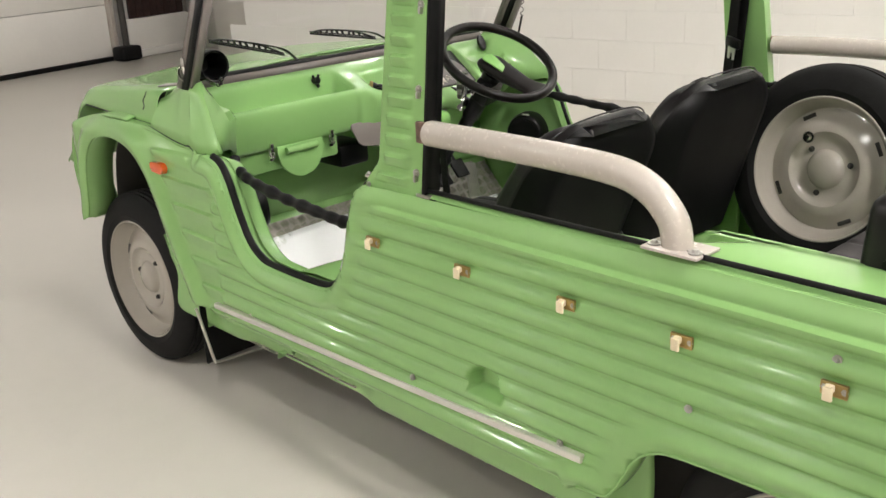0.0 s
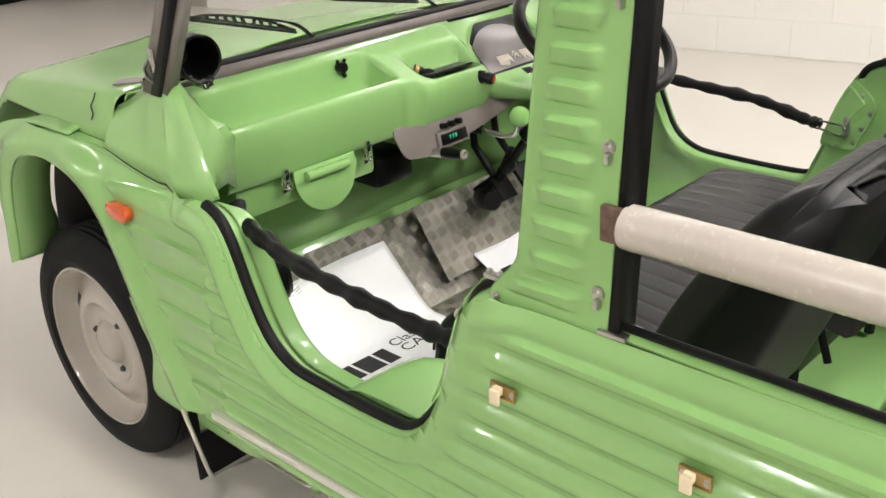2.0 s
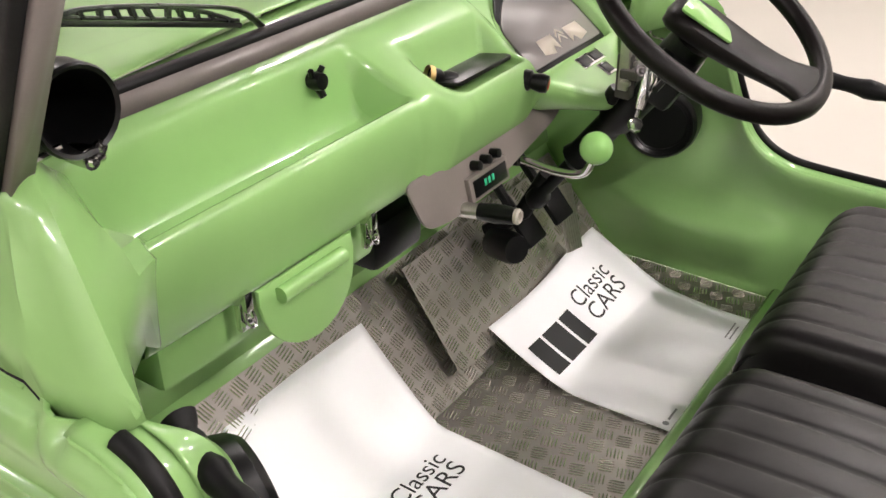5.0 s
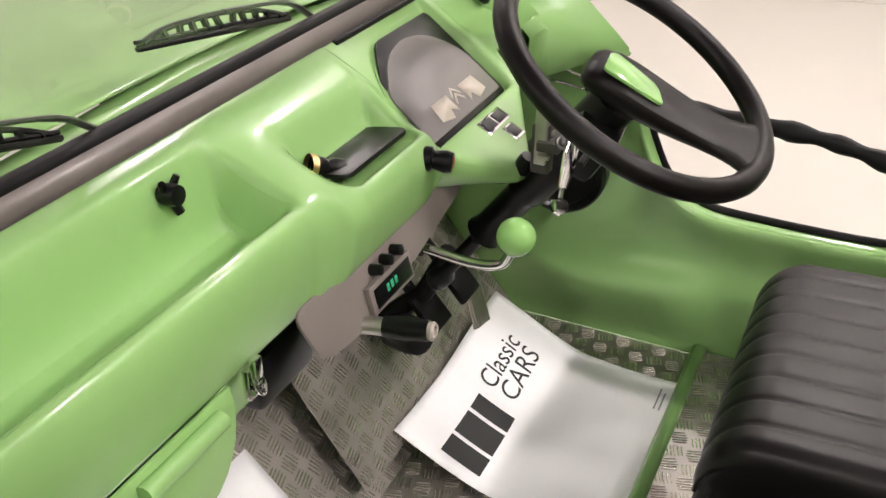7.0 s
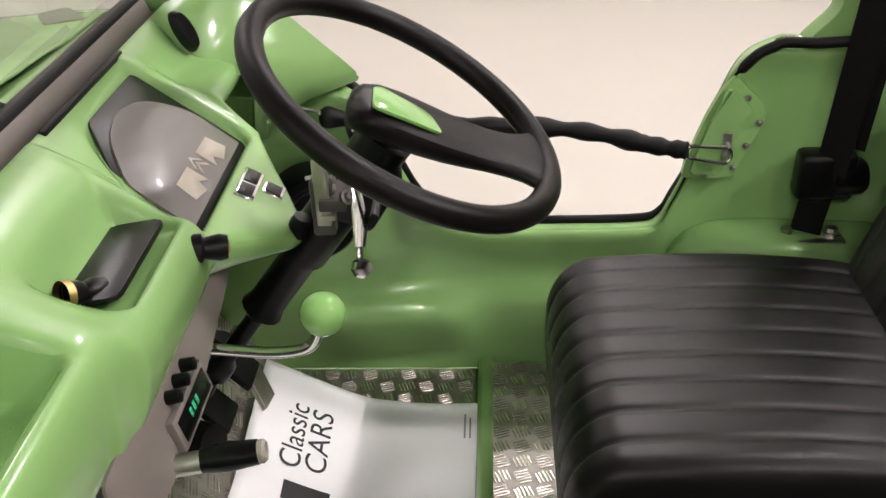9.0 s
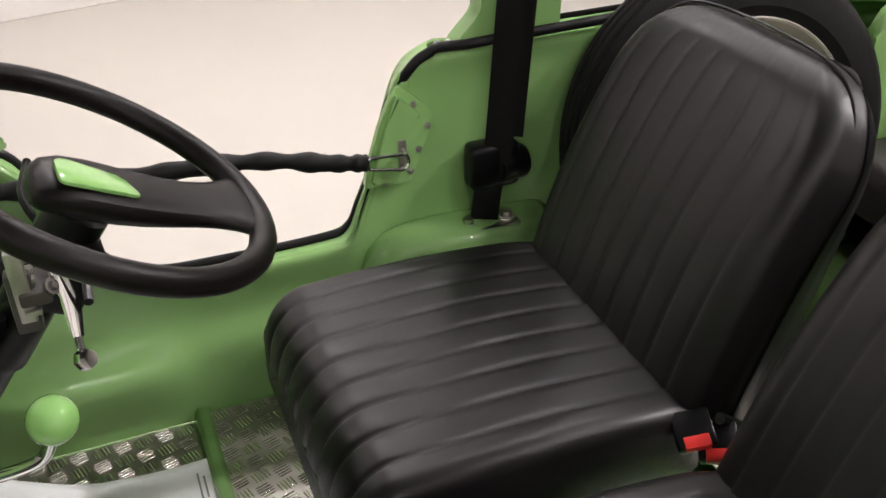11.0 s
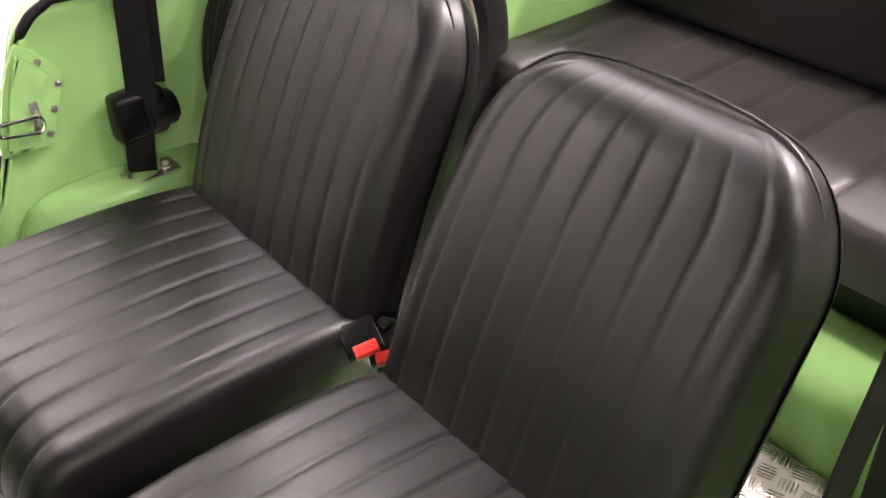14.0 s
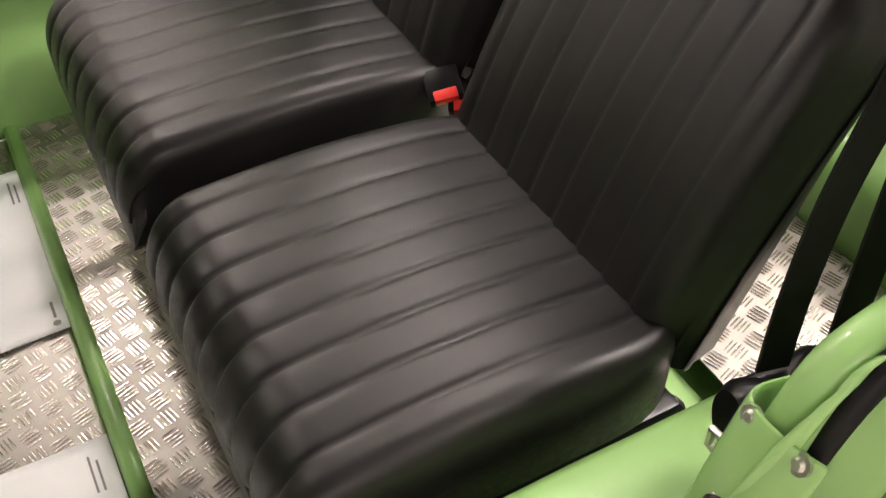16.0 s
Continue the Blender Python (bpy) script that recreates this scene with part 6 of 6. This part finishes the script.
def hook_plate(s):
    """Riveted plate flush on the inner jamb that takes the cord's snap hook."""
    x = 0.684 if s > 0 else -0.652
    o = rounded([(-1.186, 0.812), (-1.232, 0.770), (-1.243, 0.744), (-1.200, 0.639), (-1.120, 0.641), (-1.124, 0.668), (-1.150, 0.745), (-1.168, 0.785)], 0.008)
    m = Matrix(((0, 0, s, x), (1, 0, 0, 0), (0, 1, 0, 0), (0, 0, 0, 1)))
    bm = bmesh.new()
    prism(bm, o, 0.012, m @ pose(0, 0, -0.003), 0.001)
    p = part("hook_plate", bm, GREEN, car, "green riveted hook plate")
    bm = bmesh.new()
    prism(bm, rounded([(-1.180, 0.798), (-1.220, 0.757), (-1.196, 0.730), (-1.180, 0.652), (-1.130, 0.650), (-1.136, 0.672), (-1.158, 0.744)], 0.006), 0.012, m @ pose(0, 0, -0.013 if s > 0 else 0.001), 0.0055)
    part("boss", bm, GREEN, p, "folded raised middle of the plate")
    for y, z in ((-1.210, 0.775), (-1.232, 0.734), (-1.216, 0.695), (-1.200, 0.658), (-1.155, 0.647), (-1.172, 0.689), (-1.190, 0.730)):
        bm = bmesh.new()
        bolt(bm, (x - s * 0.003, y, z), (-s, 0, 0), 0.004, 0.003)
        part("rivet", bm, STEEL, p)
    bm = bmesh.new()
    tube(bm, [(x - s * q, -1.184, z) for q, z in ((0.010, 0.682), (0.026, 0.684), (0.026, 0.704), (0.010, 0.706))], 0.0035, 8)
    box(bm, (min(x - s * 0.015, x), -1.191, 0.670), (max(x - s * 0.015, x), -1.177, 0.722), 0.001)
    part("eye", bm, STEEL, p, "steel eye")


def wrapped_plate(s):
    """Bulged plate bolted over the rolled jamb, with the eye for the cord's snap hook."""
    bm = bmesh.new()
    pts = [q for q in jamb_points(-1.26, -1.09) if 0.60 < q[1] < 0.795]
    rows = []
    for k, (y, z, ny, nz) in enumerate(pts):
        g = math.sin(math.pi * min(1, 0.18 + k / len(pts)))
        e = 0.5 + 0.5 * min(1, k / 3)
        rows.append([(s * x, y + ny * n, z + nz * n) for x, n in ((0.712, 0.003), (0.708, 0.008 + 0.002 * g), (0.690, 0.016 + 0.004 * g), (0.668, 0.020 + 0.005 * g), (0.650, 0.017 + 0.004 * g), (0.640, 0.008), (0.636, -0.006), (0.6355, -0.03 * e), (0.6352, -0.055 * e))])
    loft(bm, rows)
    p = part("hook_plate", bm, GREEN, car, "green bolted hook plate", 60, 1, 0.003)
    y, z, ny, nz = pts[-1]
    y, z = y - nz * -0.010, z - ny * 0.010
    for x, n in ((0.655, 0.016), (0.698, 0.013)):
        bm = bmesh.new()
        bolt(bm, (s * x, y + ny * n, z + nz * n), (0, ny, nz), 0.006, 0.005)
        part("plate_bolt", bm, STEEL, p)
    bm = bmesh.new()
    tube(bm, [(s * (0.636 - q), -1.205, zz) for q, zz in ((0.002, 0.694), (0.016, 0.696), (0.016, 0.714), (0.002, 0.716))], 0.0035, 8)
    part("eye", bm, STEEL, p, "steel eye")


for s in (-1, 1):
    (hook_plate if s > 0 else wrapped_plate)(s)
    bm = bmesh.new()
    box(bm, (min(s * 0.694, s * 0.708), -1.284, 0.854), (max(s * 0.694, s * 0.708), -1.254, 0.862), 0.003)
    bolt(bm, (s * 0.700, -1.260, 0.863), (0, 0, 1), 0.0035, 0.005)
    bolt(bm, (s * 0.700, -1.278, 0.862), (-s * 0.5, 0, 1), 0.0035, 0.005)
    part("pillar_hinge", bm, STEEL, car, "small steel hinge at the pillar foot")


def speaker(s):
    m = frame_at((0.66, -0.525, 0.60) if s > 0 else (-0.628, -0.605, 0.645), (-s * 0.93, -0.35, 0.08), (0, 1, 0))
    bm = bmesh.new()
    lathe(bm, [(0, 0.038), (0.05, 0.040), (0.058, 0.046), (0.064, 0.046), (0.070, 0.038), (0.078, 0.010), (0.080, -0.02), (0, -0.02)], m, 36)
    p = part("loudspeaker", bm, PLASTIC, car, "black round loudspeaker on the kick panel", 20)
    bm = bmesh.new()
    for r in (0.061, 0.052):
        tube(bm, [m @ Vector((r * math.cos(a), r * math.sin(a), 0.046 if r > 0.055 else 0.041)) for a in [2 * math.pi * k / 36 for k in range(36)]], 0.0022, 6, True)
    part("ring", bm, PLASTIC, p)
    bm = bmesh.new()
    box(bm, (-0.014, -0.075, 0.030), (0.014, -0.066, 0.036), 0.001, m)
    part("badge", bm, TRIM, p)


for s in (-1, 1):
    speaker(s)


def pedals():
    for x, y, z in ((0.365, -0.45, 0.515), (0.30, -0.43, 0.49)):
        bm = bmesh.new()
        m = frame_at((x, y, z), (0, -0.75, 0.65), (1, 0, 0))
        box(bm, (-0.03, -0.035, -0.006), (0.03, 0.035, 0.006), 0.004, m)
        tube(bm, [(x, y + 0.01, z), (x, y + 0.1, z + 0.1), (x, y + 0.12, z + 0.25)], 0.01, 8)
        part("pedal", bm, RUBBER, car, "black rubber pedal")
    bm = bmesh.new()
    m = frame_at((0.432, -0.448, 0.455), (0, -0.9, 0.35), (1, 0, -0.2))
    box(bm, (-0.024, -0.065, -0.004), (0.024, 0.065, 0), 0.001, m)
    p = part("accelerator", bm, STEEL, car, "ribbed steel accelerator pedal")
    for k in range(6):
        bm = bmesh.new()
        box(bm, (-0.022 + 0.008 * k, -0.064, 0), (-0.0175 + 0.008 * k, 0.064, 0.005), 0.001, m)
        part("rib", bm, STEEL, p)


pedals()
bm = bmesh.new()
tube(bm, smooth_path([(0.688, -0.45, 0.910), (0.70, -0.45, 0.955), (0.722, -0.45, 1.02)], 3), 0.004, 8)
helix = [(0.722 + 0.00028 * k * 1.2 + 0.006 * math.cos(k * 0.9), -0.45 + 0.006 * math.sin(k * 0.9), 1.02 + 0.004 * k) for k in range(80)]
tube(bm, helix, 0.0016, 5)
part("aerial", bm, PLASTIC, car, "coiled black aerial on the cowl")


# ---------------------------------------------------------------- paper mats
def paper_mat(name, x0, x1, y0, y1, height, label, mark, skew=0.0):
    """A printed sheet that lies on the floor and rides up the toe board; height(x, y) gives its surface."""
    t = thing(name, label, "paper mat", "paper floor mats")
    bm = bmesh.new()
    n, k = 24, 28
    rows = []
    for j in range(k + 1):
        row = []
        for i in range(n + 1):
            x, y = lerp(x0, x1, i / n) - skew * (j / k - 0.5), lerp(y0, y1, j / k) - 0.5 * skew * (i / n - 0.5)
            row.append((x, y, height(x, y)))
        rows.append(row)
    loft(bm, rows)
    part("sheet", bm, PAPER, t, "white paper sheet", 60, 0, 0.0006)

    def lay(bm2, mat, nm, lab=""):
        for v in bm2.verts:
            v.co.z = height(v.co.x, v.co.y) + 0.0012
        me_ob = part(nm, bm2, mat, t, lab)
        return me_ob

    cx, by = mark
    # trade mark: three plain heavy shapes
    for a, w in ((0.0, 0.044), (0.052, 0.056), (0.116, 0.036)):
        bm = bmesh.new()
        nn = 5
        rows = [[(cx + a + w * i / nn, by + 0.068 * j / nn, 0) for i in range(nn + 1)] for j in range(nn + 1)]
        loft(bm, rows)
        lay(bm, INK, "mark_shape", "plain heavy black printed block")
    for word, wide, ox, oy in (("Classic", 0.124, 0.176, 0.050), ("CARS", 0.122, 0.180, 0.012)):
        cu = bpy.data.curves.new("word", "FONT")
        cu.body, cu.size = word, 0.04
        tmp = bpy.data.objects.new("word", cu)
        scene.collection.objects.link(tmp)
        bpy.context.view_layer.update()
        me = bpy.data.meshes.new_from_object(tmp.evaluated_get(bpy.context.evaluated_depsgraph_get()))
        bpy.data.objects.remove(tmp)
        bm = bmesh.new()
        bm.from_mesh(me)
        bpy.data.meshes.remove(me)
        k = wide / max(v.co.x for v in bm.verts)
        for v in bm.verts:
            v.co.x, v.co.y = cx + ox + v.co.x * k, by + oy + v.co.y * min(k, 1.15)
        lay(bm, INK, "word", "black printed word")
    bm = bmesh.new()
    for q, ln in ((0.0, 0.05), (0.009, 0.06)):
        bm.faces.new([bm.verts.new((x1 - 0.085 + a, y0 + 0.02 + q + b, 0)) for a, b in ((0, 0), (ln, 0), (ln, 0.003), (0, 0.003))])
    lay(bm, INK_GREY, "small_print", "two thin grey bars of small print")
    bm = bmesh.new()
    bm.faces.new([bm.verts.new((x0 + 0.02 + a, y0 + 0.02 + b, 0)) for a, b in ((0.014, 0.004), (0.05, 0.004), (0.05, 0.008), (0.014, 0.008))])
    bm.faces.new([bm.verts.new((x0 + 0.022 + 0.006 * math.cos(a), y0 + 0.026 + 0.006 * math.sin(a), 0)) for a in [2 * math.pi * k / 12 for k in range(12)]])
    lay(bm, INK_GREY, "small_mark", "small grey disc and bar")
    return t


def mat_left(x, y):
    z = FZ + 0.0070
    s = max(0.0, y + 0.47)
    return z + 1.05 * (math.sqrt(s * s + 0.0009) - 0.03 if s > 0 else 0) + 0.003 * math.sin(x * 14 + y * 9)


def mat_right(x, y):
    z = FZ + 0.0070
    s = max(0.0, y + 0.62)
    return z + 0.68 * s * s / (s + 0.11) + 0.003 * math.sin(x * 13 + 1) + 0.028 * step(0.30, 0.57, x) * step(-0.75, -0.48, y)


paper_mat("paper_mat", -0.430, -0.028, -0.785, -0.295, mat_left, "white printed paper mat on the passenger floor", (-0.388, -0.562))
paper_mat("paper_mat", 0.176, 0.576, -0.798, -0.432, mat_right, "white printed paper mat on the driver's floor", (0.200, -0.564), 0.012)

wall_blocks()
